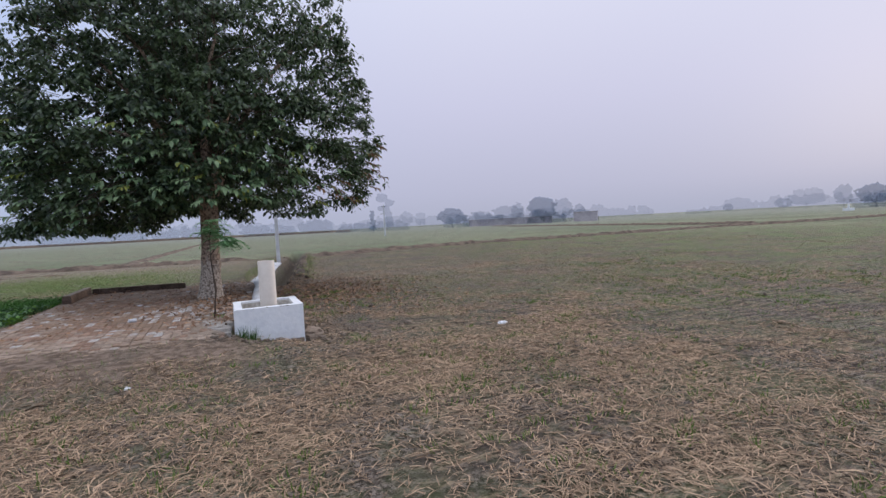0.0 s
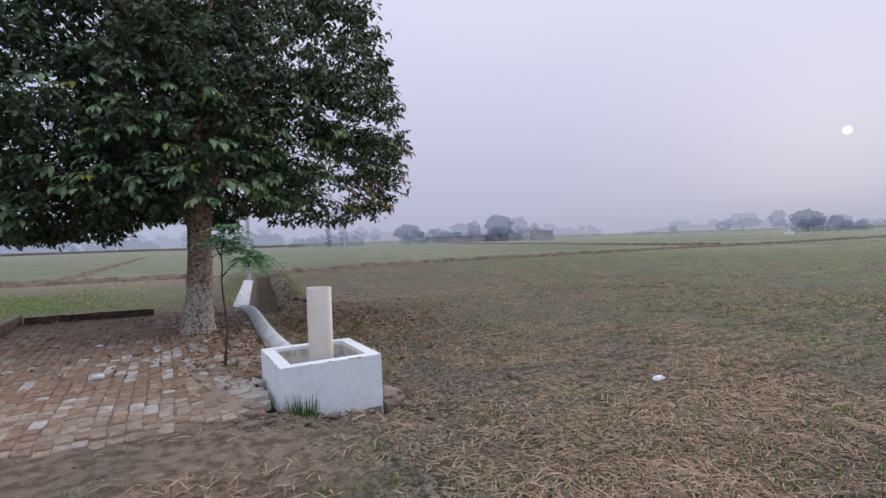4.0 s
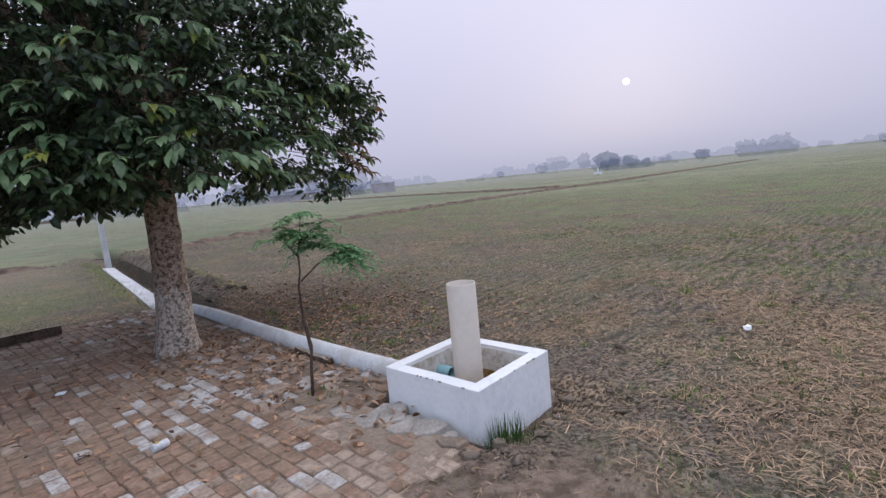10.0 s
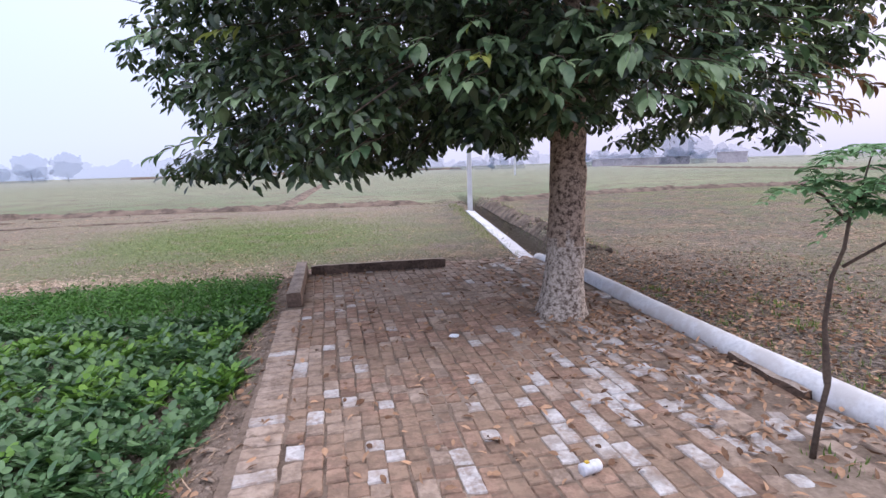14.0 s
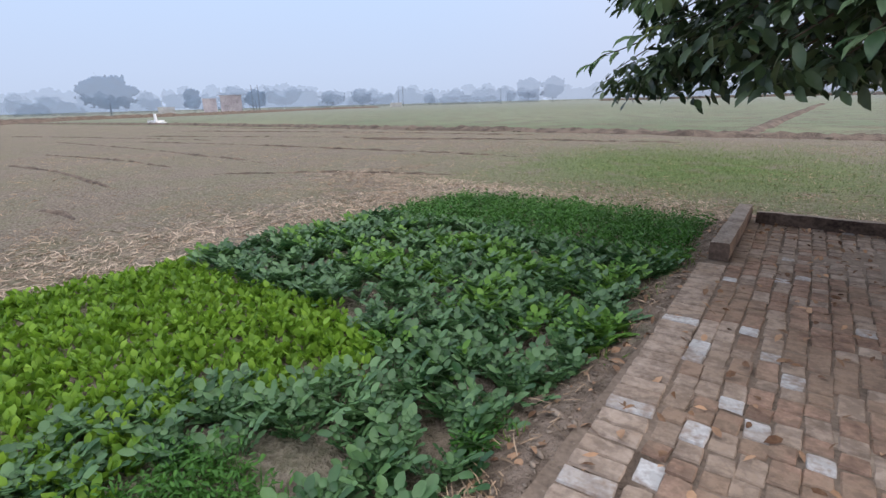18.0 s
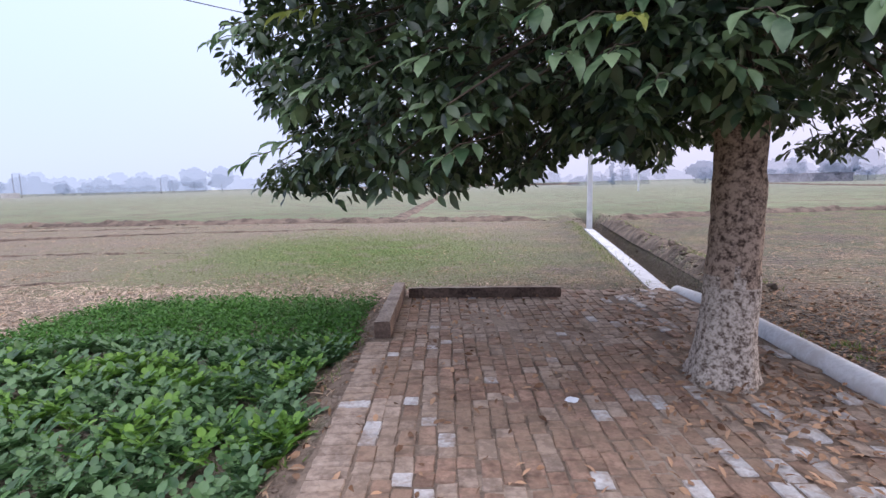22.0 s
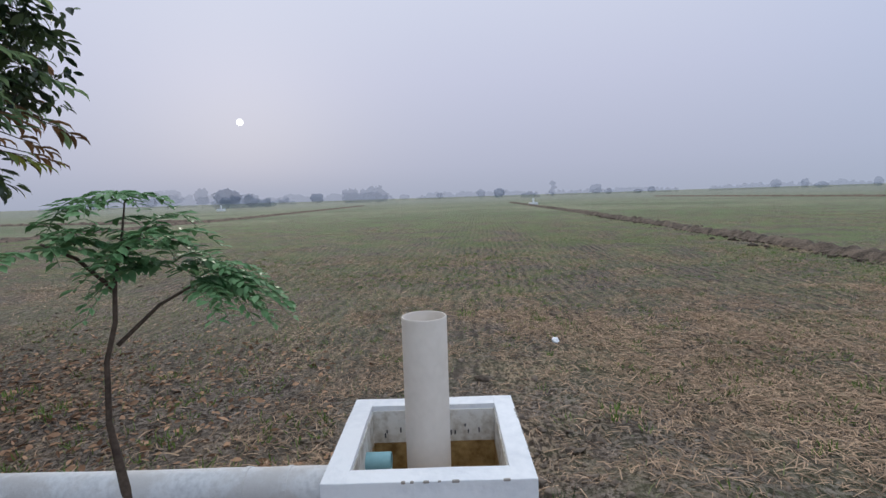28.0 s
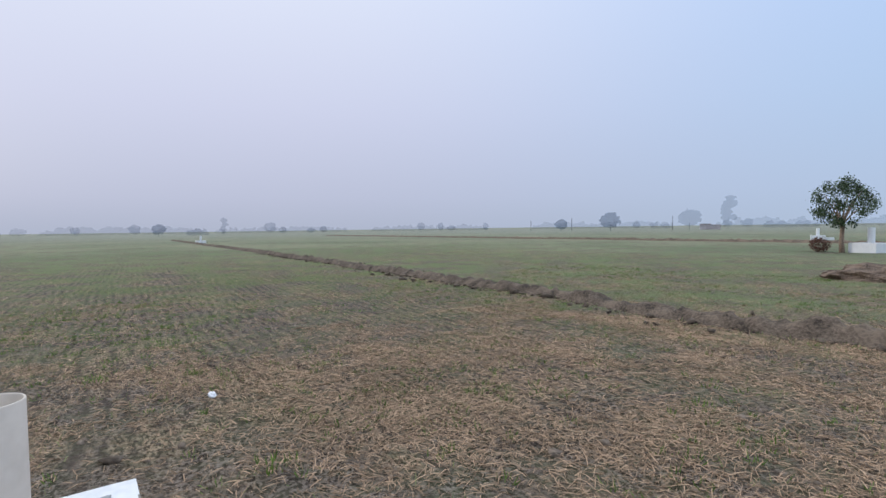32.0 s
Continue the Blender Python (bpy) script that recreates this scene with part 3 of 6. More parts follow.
earth_bank("earth_bank", SOUTH, 0.20, 0.36, 0.11, 17, "freshly dug ridge of earth clods along the field's edge", M_BANK_DARK)
earth_bank("earth_bank", [(-92, 12), (-101, 28), (-120, 44), (-122, 59), (-124, 74), (-156, 130), (-170, 180)], 0.6, 1.6, 0.7, 23, "grassy bank along a far field edge")
earth_bank("earth_bank", [(-5.3, 31.5), (-5.1, 38), (-4.8, 54), (-3.8, 96)], 0.10, 0.5, 0.3, 27, "low furrowed path between green fields")
earth_bank("earth_bank", [(10, -49.6), (24, -50.6), (38, -51.4), (62, -52.6), (150, -56)], 0.25, 0.6, 0.4, 29, "low bank across a far green field")
earth_bank("earth_bank", [(52, 35), (53, 43), (61, 70), (70, 109), (84, 150)], 0.25, 0.6, 0.5, 31, "low bank dividing the green fields")
earth_bank("earth_bank", [(-110, 300), (0, 310), (70, 300)], 1.0, 2.0, 1.0, 33, "grassy bank far beyond the green field")
FURROWS = ((-22.8, 12.2, -13.8, 12.0), (-35.5, 17.1, -14.7, 16.2), (-14.4, 14.0, -8.6, 17.0), (-13.1, 10.1, -10.6, 10.4), (-36, 21.5, -8, 26.5), (-40, 26.0, -12, 28.6), (-30, 19.0, -9, 20.6), (-48, 18.0, -26, 21.0), (-20, 24.0, -6, 27.0), (-44, 29.5, -20, 30.2), (-26, 14.0, -16, 14.4))
earth_bank("trench_bank", [(channel_x(y_) + 1.30, y_) for y_ in (15.6, 18.0, 20.5, 23.0, 26.0, 30.0)], 0.20, 0.36, 0.07, 71, "rough grassy bank of dug soil beside the trench", M_BANK_DARK)
for n_, (fx0, fy0, fx1, fy1) in enumerate(FURROWS):
    earth_bank("furrow_ridge", [(fx0, fy0), ((fx0 + fx1) / 2, (fy0 + fy1) / 2 + 0.3), (fx1, fy1)], 0.026, 0.075, 0.12, 60 + n_, "thin crumbled furrow ridge in the stubble field")


# ---- brick yard ----
yard = thing("pavement", (0, 0, 0), "worn red brick yard with dusty joints and whitewashed bricks", "pavement", kind="structure")


def yard_right(y):
    return 0.30 + 0.045 * (y - 9.0) if y > 8.6 else -0.10


bed_bm = box_bm(-3.30, 0.62, 7.0, 15.2, -0.12, FLOOR - 0.012, 0, 63)
for v in bed_bm.verts:
    v.co.x = min(v.co.x, yard_right(v.co.y) + (0.10 if v.co.y > 8.6 else -0.05))
    if v.co.z > 0.2:
        film = noise.noise(v.co * 1.3 + Vector((3.1, 0, 0))) + 0.45 * noise.noise(v.co * 4.0) + 0.9 * math.exp(-((v.co.x + 2.0) / 0.8) ** 2 - ((v.co.y - 13.2) / 0.9) ** 2) + 0.22 * math.exp(-((v.co.y - 7.5) / 0.8) ** 2)
        drift = math.exp(-((v.co.x + 0.30) / 0.42) ** 2 - ((v.co.y - 8.25) / 0.75) ** 2)
        v.co.z += 0.004 * noise.noise(v.co * 7) + float(slope(v.co.x)) + 0.009 * min(1.0, max(0.0, (film - 0.22 - 0.5 * float(smooth_step(-1.2, -0.6, v.co.x))) * 2.2)) + 0.022 * drift * (0.75 + 0.6 * noise.noise(v.co * 5))
        v.co.z -= 0.075 * (1 - float(smooth_step(7.0, 7.75, v.co.y)))
bed = part("bed", bed_bm, M_BED, yard)
bed.data.materials.append(M_JOINT)
for f_ in bed.data.polygons:
    f_.material_index = 0 if f_.center.z - float(slope(f_.center.x)) > FLOOR - 0.008 or f_.center.y < 7.7 or f_.center.x > -0.6 and f_.center.y < 8.8 else 1

BRICK_L, BRICK_W = 0.228, 0.112


def brick_mesh(name, mat, length, width, seed):
    """A worn brick: a ragged outline, rounded shoulders and a slightly dished top."""
    r = random.Random(seed)
    nl, nw = max(2, round(length / 0.045)), 2
    a, b = length / 2, width / 2
    outline = [(-a + length * k / nl, -b) for k in range(nl)] + [(a, -b + width * k / nw) for k in range(nw)]
    outline += [(a - length * k / nl, b) for k in range(nl)] + [(-a, b - width * k / nw) for k in range(nw)]
    corner = [abs(x) > a - 1e-6 and abs(y) > b - 1e-6 for x, y in outline]
    pull = [r.uniform(-0.004, 0.002) - (r.uniform(0.0, 0.006) if c else 0.0) for c in corner]
    bm = bmesh.new()
    rings = []
    for inset, z in ((0.0, -0.05), (0.0, -0.010), (0.0055, 0.0)):
        ring = []
        for (x, y), p in zip(outline, pull):
            d = math.hypot(x, y)
            ring.append(bm.verts.new((x + x / d * p - math.copysign(inset, x) * (abs(x) > a - 1e-6), y + y / d * p - math.copysign(inset, y) * (abs(y) > b - 1e-6), z + (r.uniform(-0.0025, 0.001) if z == 0.0 else 0.0))))
        rings.append(ring)
    n_ = len(outline)
    for lo, hi in zip(rings, rings[1:]):
        for k in range(n_):
            bm.faces.new((lo[k], lo[(k + 1) % n_], hi[(k + 1) % n_], hi[k]))
    mid = bm.verts.new((r.uniform(-0.2, 0.2) * a, r.uniform(-0.2, 0.2) * b, r.uniform(-0.002, 0.0015)))
    for k in range(n_):
        bm.faces.new((rings[2][k], rings[2][(k + 1) % n_], mid))
    me = bpy.data.meshes.new(name)
    bm.to_mesh(me)
    bm.free()
    me.materials.append(mat)
    return me


kinds = {"red": M_BRICK, "pale": M_BRICK_PALE, "dusty": M_BRICK_DUSTY}
LENGTHS = (BRICK_L, 0.17, 0.118)
brick_meshes = {(k, j): [brick_mesh("brick_" + k, m, size - 0.006, BRICK_W - 0.004, 10 * i + n + 40 * j) for n in range(6)] for i, (k, m) in enumerate(kinds.items()) for j, size in enumerate(LENGTHS)}
brick_layout = []
r_yard = random.Random(3)
# border of headers along the vegetable bed
y = 8.1
while y < 12.8:
    brick_layout.append((-3.14 - 0.03 * (y - 10), y, r_yard.gauss(4, 1.5), "dusty", 0))
    y += BRICK_W + r_yard.uniform(0.0, 0.012)
# courses laid lengthwise, away from the field
x = -2.962
while x < 0.62:
    y = 6.9 + r_yard.uniform(0, BRICK_L)
    while y < 15.05:
        j = r_yard.choices((0, 1, 2), (0.36, 0.26, 0.38) if x > -0.75 else (0.62, 0.18, 0.20) if x > -1.35 else (0.14, 0.22, 0.64))[0]
        y += LENGTHS[j] / 2
        px, py = x - 0.03 * (y - 10) * min(1.0, max(0.0, (-1.3 - x) / 1.6)), y + 0.06 * (x + 3)
        broken = px > -0.70 + 0.02 * (y - 8) and y > 8.6
        px += 0.022 * noise.noise(Vector((x * 3, y * 0.8, 9)))
        front = 7.35 + 0.45 * noise.noise(Vector((px * 1.1, 0, 3)))
        hole = (px + 0.38) ** 2 + (py - 11.95) ** 2 < 0.11 or (px + 0.256) ** 2 + (py - 9.16) ** 2 < 0.035
        if px < yard_right(py) and py > front and not hole:
            patch = noise.noise(Vector((px * 0.8 + 4, py * 0.8, 1.5)))
            pale = 0.008 + (0.03 * max(0.0, patch) if px > -1.3 else 0.0) + (0.14 if -1.25 < px < 0.1 and 9.0 < py < 12.0 else 0) + (0.06 if py < 8.9 else 0) + (0.20 if broken else 0)
            # More dusty-pale bricks past y 12.8 brighten the yard's end under the crown's shade.
            k = "pale" if r_yard.random() < pale else ("dusty" if r_yard.random() < (0.75 if broken or py < 8.4 or py > 12.8 else 0.45 if px < -2.5 else 0.2) else "red")
            if broken and r_yard.random() < 0.15 or px > -0.55 and py < 8.9 and r_yard.random() < 0.4:
                pass
            else:
                brick_layout.append((px + r_yard.gauss(0, 0.016 if broken else 0.005), py + r_yard.gauss(0, 0.016 if broken else 0.004), 90 + r_yard.gauss(0, 10 if broken else 1.7), k, j))
        y += LENGTHS[j] / 2 + r_yard.uniform(-0.002, 0.010)
    x += BRICK_W
# single bricks and runs that carry old whitewash
WASHED = ((-3.15, 10.25), (-3.18, 11.45), (-3.15, 9.66), (-2.86, 10.25), (-2.2, 11.87), (-2.37, 10.27), (-1.77, 10.53), (-1.28, 10.52), (-1.42, 10.27), (-1.54, 10.09), (-1.89, 10.09), (-1.42, 9.93), (-1.34, 9.71), (-2.49, 9.74), (-2.38, 9.67), (-2.49, 9.47), (-1.9, 9.78), (-2.03, 9.57), (-2.03, 9.36), (-1.34, 9.5), (-1.53, 9.65), (-1.54, 9.40), (-0.91, 10.7), (-1.51, 11.21), (-2.62, 10.92), (-2.64, 10.41), (-2.95, 11.12), (-0.81, 10.48), (-0.72, 10.4), (-0.96, 10.12), (-0.72, 10.18), (-0.93, 10.0), (-0.97, 9.75), (-0.49, 9.64), (-0.59, 9.92), (-0.57, 9.35), (-0.47, 9.23), (-0.94, 9.31), (-0.83, 9.33), (-0.82, 9.14), (-0.46, 10.31), (-0.54, 10.97), (-2.49, 10.95), (-2.73, 11.48))
for wx, wy in WASHED:
    i = min(range(len(brick_layout)), key=lambda q: (brick_layout[q][0] - wx) ** 2 + (brick_layout[q][1] - wy) ** 2)
    brick_layout[i] = (*brick_layout[i][:3], "pale", brick_layout[i][4])
M_OF = {"red": M_BRICK_REST, "pale": M_BRICK_PALE, "dusty": M_BRICK_DUSTY}
near_bricks = sorted(brick_layout, key=lambda b: (b[0] + 1.6) ** 2 + (b[1] - 9.6) ** 2)
rest_v, rest_f, rest_m = [], [], []
keep_bricks = []
for i, (bx, by, turn, k, j) in enumerate(near_bricks):
    loose = bx > -0.6 + 0.02 * (by - 9)
    tilt = (r_yard.gauss(0, 2.6 if loose else 0.5), r_yard.gauss(0, 2.6 if loose else 0.5))
    m = pose(bx, by, FLOOR - 0.06 * (1 - float(smooth_step(7.0, 7.8, by))) + float(slope(bx)) + r_yard.gauss(0, 0.008 if loose else 0.002), tilt[0], tilt[1], turn)
    me = brick_meshes[k, j][r_yard.randrange(6)]
    if i < 300:
        keep_bricks.append((me, m))
    else:
        base = len(rest_v)
        rest_v += [m @ v.co for v in me.vertices]
        for p in me.polygons:
            rest_f.append(tuple(base + v for v in p.vertices))
            rest_m.append(list(kinds).index(k))
rest = mesh_of("bricks", rest_v, rest_f, [M_OF[k] for k in kinds])
rest.polygons.foreach_set("material_index", rest_m)
tagged(piece("bricks", rest, yard), "red, dusty and whitewashed paving bricks", kind="stuff")

# ---- the water outlet: tank, standpipe, buried pipe ----
tank = thing("water_tank", (0.5, 7.97, 0.006), "square whitewashed cement outlet tank with stained inside", "tank")
TH, WALL = 0.53, 0.115
hx, hy = 0.47, 0.49
for name, b in (("wall_front", (-hx, hx, -hy, -hy + WALL)), ("wall_back", (-hx, hx, hy - WALL, hy)), ("wall_side", (-hx, -hx + WALL, -hy + WALL, hy - WALL)), ("wall_side", (hx - WALL, hx, -hy + WALL, hy - WALL))):
    part("wall", box_bm(*b, -0.14, TH, 0.002, 5, 0.003), M_WHITE, tank)
ix, iy = hx - WALL, hy - WALL
for b in ((-ix, ix, -iy, -iy + 0.006), (-ix, ix, iy - 0.006, iy), (-ix, -ix + 0.006, -iy, iy), (ix - 0.006, ix, -iy, iy)):
    part("lining", box_bm(*b, 0.30, TH - 0.03), M_INNER, tank, "grey plastered lining")
    part("stain", box_bm(b[0] + 0.001, b[1] - 0.001, b[2] + 0.001, b[3] - 0.001, 0.02, 0.30), M_RUST, tank, "rust-brown water stain")
part("plinth", box_bm(-hx - 0.006, -hx + 0.02, -hy - 0.003, hy + 0.003, -0.13, 0.13, 0.004, 6, 0.016), M_FRAGMENT, tank, "bare grey cement where the whitewash ends")
bm = bmesh.new()
low_edge, top_edge = [], []
for k in range(41):
    x_ = -hx + 0.01 + (2 * hx - 0.02) * k / 40
    top_edge.append(bm.verts.new((x_, -hy - 0.004, 0.005 + 0.035 * k / 40 + 0.02 * noise.noise(Vector((x_ * 5, 0, 2))) + 0.008 * noise.noise(Vector((x_ * 25, 0, 2))))))
    low_edge.append(bm.verts.new((x_, -hy - 0.007, -0.13)))
for k in range(40):
    bm.faces.new((low_edge[k], low_edge[k + 1], top_edge[k + 1], top_edge[k]))
part("splash", bm, M_BED, tank, "tan mud splashed along the wall's foot")
r_flake = random.Random(6)
for i in range(14):
    along = r_flake.uniform(-hx + 0.04, hx - 0.04)
    w_, h_ = r_flake.uniform(0.006, 0.018), r_flake.uniform(0.004, 0.010)
    spot = (along - w_, along + w_, -hy - 0.003, -hy + h_, TH - h_, TH + 0.002) if i < 8 else (-hx - 0.003, -hx + h_, along - w_, along + w_, TH - h_, TH + 0.002)
    part("chip", box_bm(*spot, 0.002), M_FRAGMENT, tank, "grey chip knocked out of the whitewashed rim")
for i in range(9):
    fy, fz = r_flake.uniform(-0.33, 0.05) if i < 6 else r_flake.uniform(0.2, 0.34), r_flake.uniform(0.33, 0.43)
    part("flake", box_bm(ix - 0.012, ix - 0.004, fy - 0.004, fy + 0.005, fz, fz + r_flake.uniform(0.012, 0.035), 0.002), M_DARK, tank, "dark scaled spot")
part("floor", box_bm(-ix, ix, -iy, iy, 0.0, 0.10), M_RUST, tank, "brown stained tank floor")


def hollow_tube(z0, z1, r_out, r_in, sides=40):
    verts, faces = [], []
    for r, z in ((r_out, z0), (r_out, z1 - 0.004), (r_out - 0.003, z1), (r_in + 0.003, z1), (r_in, z1 - 0.004), (r_in, z0)):
        verts += [(r * math.cos(2 * math.pi * k / sides), r * math.sin(2 * math.pi * k / sides), z) for k in range(sides)]
    for i in range(5):
        for k in range(sides):
            a, b = i * sides + k, i * sides + (k + 1) % sides
            faces.append((a, b, b + sides, a + sides))
    return verts, faces


standpipe = new("standpipe", mesh_of("standpipe", *hollow_tube(0.10, 1.165, 0.121, 0.112), M_PIPE, True))
standpipe.location = (0.53, 7.99, 0.008)
tagged(standpipe, "upright cream plastic standpipe in the tank", "pipe")
piece("stain", mesh_of("stain", *hollow_tube(0.10, 0.27, 0.1225, 0.1212), M_RUST, True), standpipe, "rust-brown water mark round the pipe's foot")
stub_v, stub_f = hollow_tube(0, 0.16, 0.055, 0.048, 24)
stub = new("pipe_stub", mesh_of("pipe_stub", stub_v, stub_f, M_TEAL, True))
stub.matrix_basis = pose(0.55, 8.36, 0.345, 90, 0, 0)
tagged(stub, "short teal pipe stub through the tank wall", "pipe")

line_pts = [(0.47, 8.44, 0.25), (0.475, 8.9, 0.25), (0.48, 9.6, 0.245), (0.50, 10.4, 0.24), (0.55, 11.4, 0.235), (0.62, 12.4, 0.23), (0.70, 13.4, 0.22), (0.76, 14.4, 0.19), (0.74, 15.3, 0.15)]
fine_pts = []
for a, b in zip(line_pts, line_pts[1:]):
    for s in range(6):
        fine_pts.append(Vector(a).lerp(Vector(b), s / 6))
fine_pts.append(Vector(line_pts[-1]))
pv, pf = tube(fine_pts, [0.116 + 0.003 * noise.noise(p * 4) for p in fine_pts], 20)
water_line = new("water_pipe", mesh_of("water_pipe", pv, pf, M_PIPE_LIMED, True))
tagged(water_line, "long whitewashed half-buried cement water pipe beside the yard", "pipe")
for yy in (8.52, 8.75, 8.98):
    cv, cf = tube([(0.474, yy - 0.012, 0.25), (0.474, yy + 0.012, 0.25)], [0.1205, 0.1205], 20)
    piece("collar", mesh_of("collar", cv, cf, M_PIPE_LIMED), water_line)

# Solid dark ring standing in for the shade of a gap at the wall.
cv, cf = tube([(0.474, 8.462, 0.25), (0.474, 8.480, 0.25)], [0.122, 0.122], 20)
piece("joint", mesh_of("joint", cv, cf, M_DARK), water_line, "dark ring in place of the shaded gap at the tank's wall")

# slabs of the open channel
channel = thing("water_channel", (0, 0, 0), "narrow white cement channel slabs beside an earth trench", "channel")
ys = [14.85, 16.2, 17.8, 19.6, 21.5, 23.6, 25.75]
for a, b in zip(ys, ys[1:]):
    bm = bmesh.new()
    vs = []
    for yy, o in ((a + 0.012, 0), (b - 0.012, 0)):
        cx = channel_x(yy)
        vs.append([bm.verts.new((cx + dx + (0.03 * noise.noise(Vector((dx, yy, 0)))), yy, z)) for dx, z in ((-0.17, 0.14), (0.17, 0.09), (0.17, -0.05), (-0.17, -0.05))])
    for k in range(4):
        bm.faces.new((vs[0][k], vs[0][(k + 1) % 4], vs[1][(k + 1) % 4], vs[1][k]))
    bm.faces.new(vs[0][::-1])
    bm.faces.new(vs[1])
    bmesh.ops.recalc_face_normals(bm, faces=bm.faces[:])
    part("slab", bm, M_SLAB, channel)


# ---- timbers on the yard ----
def timber(name, a, b, width, height, z, label, seed):
    """A squared, weathered beam from a to b, checked and chipped along its edges."""
    a, b = Vector((*a, z)), Vector((*b, z))
    n = 22
    across = (b - a).normalized().cross(Vector((0, 0, 1)))
    verts, faces = [], []
    for i in range(n + 1):
        p = a.lerp(b, i / n)
        for k, (s, h) in enumerate(((-0.5, 0), (0.5, 0), (0.52, 0.55), (0.47, 1.0), (0.1, 1.02), (-0.46, 0.98), (-0.52, 0.5))):
            q = p + across * (s * width) + Vector((0, 0, h * height + float(slope(p.x))))
            verts.append(q + noise.noise_vector(q * 6 + Vector((seed, 0, 0))) * (0.011 if h else 0.0))
    for i in range(n):
        for k in range(7):
            u, v = i * 7 + k, i * 7 + (k + 1) % 7
            faces.append((u, v, v + 7, u + 7))
    faces.append(tuple(range(6, -1, -1)))
    faces.append(tuple(range(n * 7, n * 7 + 7)))
    me = mesh_of(name, verts, faces, [M_TIMBER, M_TIMBER_TOP])
    bm = bmesh.new()
    bm.from_mesh(me)
    bmesh.ops.recalc_face_normals(bm, faces=bm.faces[:])
    # Faces turned upward take the paler timber colour.
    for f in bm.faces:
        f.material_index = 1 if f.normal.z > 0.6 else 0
    bm.to_mesh(me)
    bm.free()
    ob = new(name, me)
    return tagged(ob, label, "timber", "timbers round the yard")


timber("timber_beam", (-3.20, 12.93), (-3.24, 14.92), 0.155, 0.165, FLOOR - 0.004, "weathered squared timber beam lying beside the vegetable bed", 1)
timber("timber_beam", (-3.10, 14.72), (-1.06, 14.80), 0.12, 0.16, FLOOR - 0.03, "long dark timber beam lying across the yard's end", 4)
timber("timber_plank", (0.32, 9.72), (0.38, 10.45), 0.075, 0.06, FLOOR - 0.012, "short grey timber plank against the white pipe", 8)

# ---- the big tree ----
tree = thing("tree", (-0.40, 11.93, 0.2), "broad-leaved shade tree with dense dark crown and lime-dusted trunk", "tree")


def trunk_mesh():
    verts, faces, low = [], [], []
    levels, sides = 26, 28
    for i in range(levels + 1):
        h = 2.25 * i / levels
        r = 0.192 + 0.085 * math.exp(-h / 0.22) + 0.012 * math.cos(h * 2)
        for k in range(sides):
            a = 2 * math.pi * k / sides
            flare = 1 + 0.10 * math.exp(-h / 0.25) * math.cos(5 * a + 0.6)
            p = Vector((0.05 * math.sin(h * 1.1) + 0.03 * h, 0.04 * h, h)) + Vector((math.cos(a), math.sin(a), 0)) * r * flare
            p += Vector((math.cos(a), math.sin(a), 0)) * (0.014 * noise.noise(p * 6) + 0.008 * noise.noise(p * 17))
            verts.append(p)
    for i in range(levels):
        for k in range(sides):
            a, b = i * sides + k, i * sides + (k + 1) % sides
            faces.append((a, b, b + sides, a + sides))
            low.append(0 if i > 9 + 3 * noise.noise(Vector((k * 0.6, 0, 0))) else 1)
    me = mesh_of("trunk", verts, faces, [M_BARK, M_BARK_DUSTED], True)
    me.polygons.foreach_set("material_index", low)
    return me


piece("trunk", trunk_mesh(), tree, "grey-brown bark, whitewashed towards the ground")

C_MID = Vector((-0.05, 1.52, 0))          # crown's middle in plan, from the trunk
C_A, C_B = 4.55, 2.86


def crown_reach(ang):
    """How far the crown reaches at this bearing from its middle."""
    base = C_A * C_B / math.hypot(C_B * math.cos(ang), C_A * math.sin(ang))
    return base * (1 + 0.05 * math.sin(3 * ang + 1) + 0.05 * math.sin(7 * ang))


def crown_floor(px, py):
    """Height of the crown's ragged underside over the trunk's foot."""
    t = min(1, max(0, (px + 1.8) / 1.6))
    e = min(1, max(0, (px - 1.4) / 1.4))
    return 1.75 + 0.34 * t * t * (3 - 2 * t) - 0.15 * e * e * (3 - 2 * e) + 0.28 * noise.noise(Vector((px * 0.9, py * 0.9, 2))) + 0.22 * noise.noise(Vector((px * 2.6, py * 2.6, 5)))


r_tree = random.Random(11)
limbs_v, limbs_f = [], []


def add_tube(store_v, store_f, pts, radii, sides=6):
    v, f_ = tube(pts, radii, sides, False)
    base = len(store_v)
    store_v += v
    store_f += [tuple(base + i for i in q) for q in f_]


top = Vector((0.06, 0.09, 2.1))
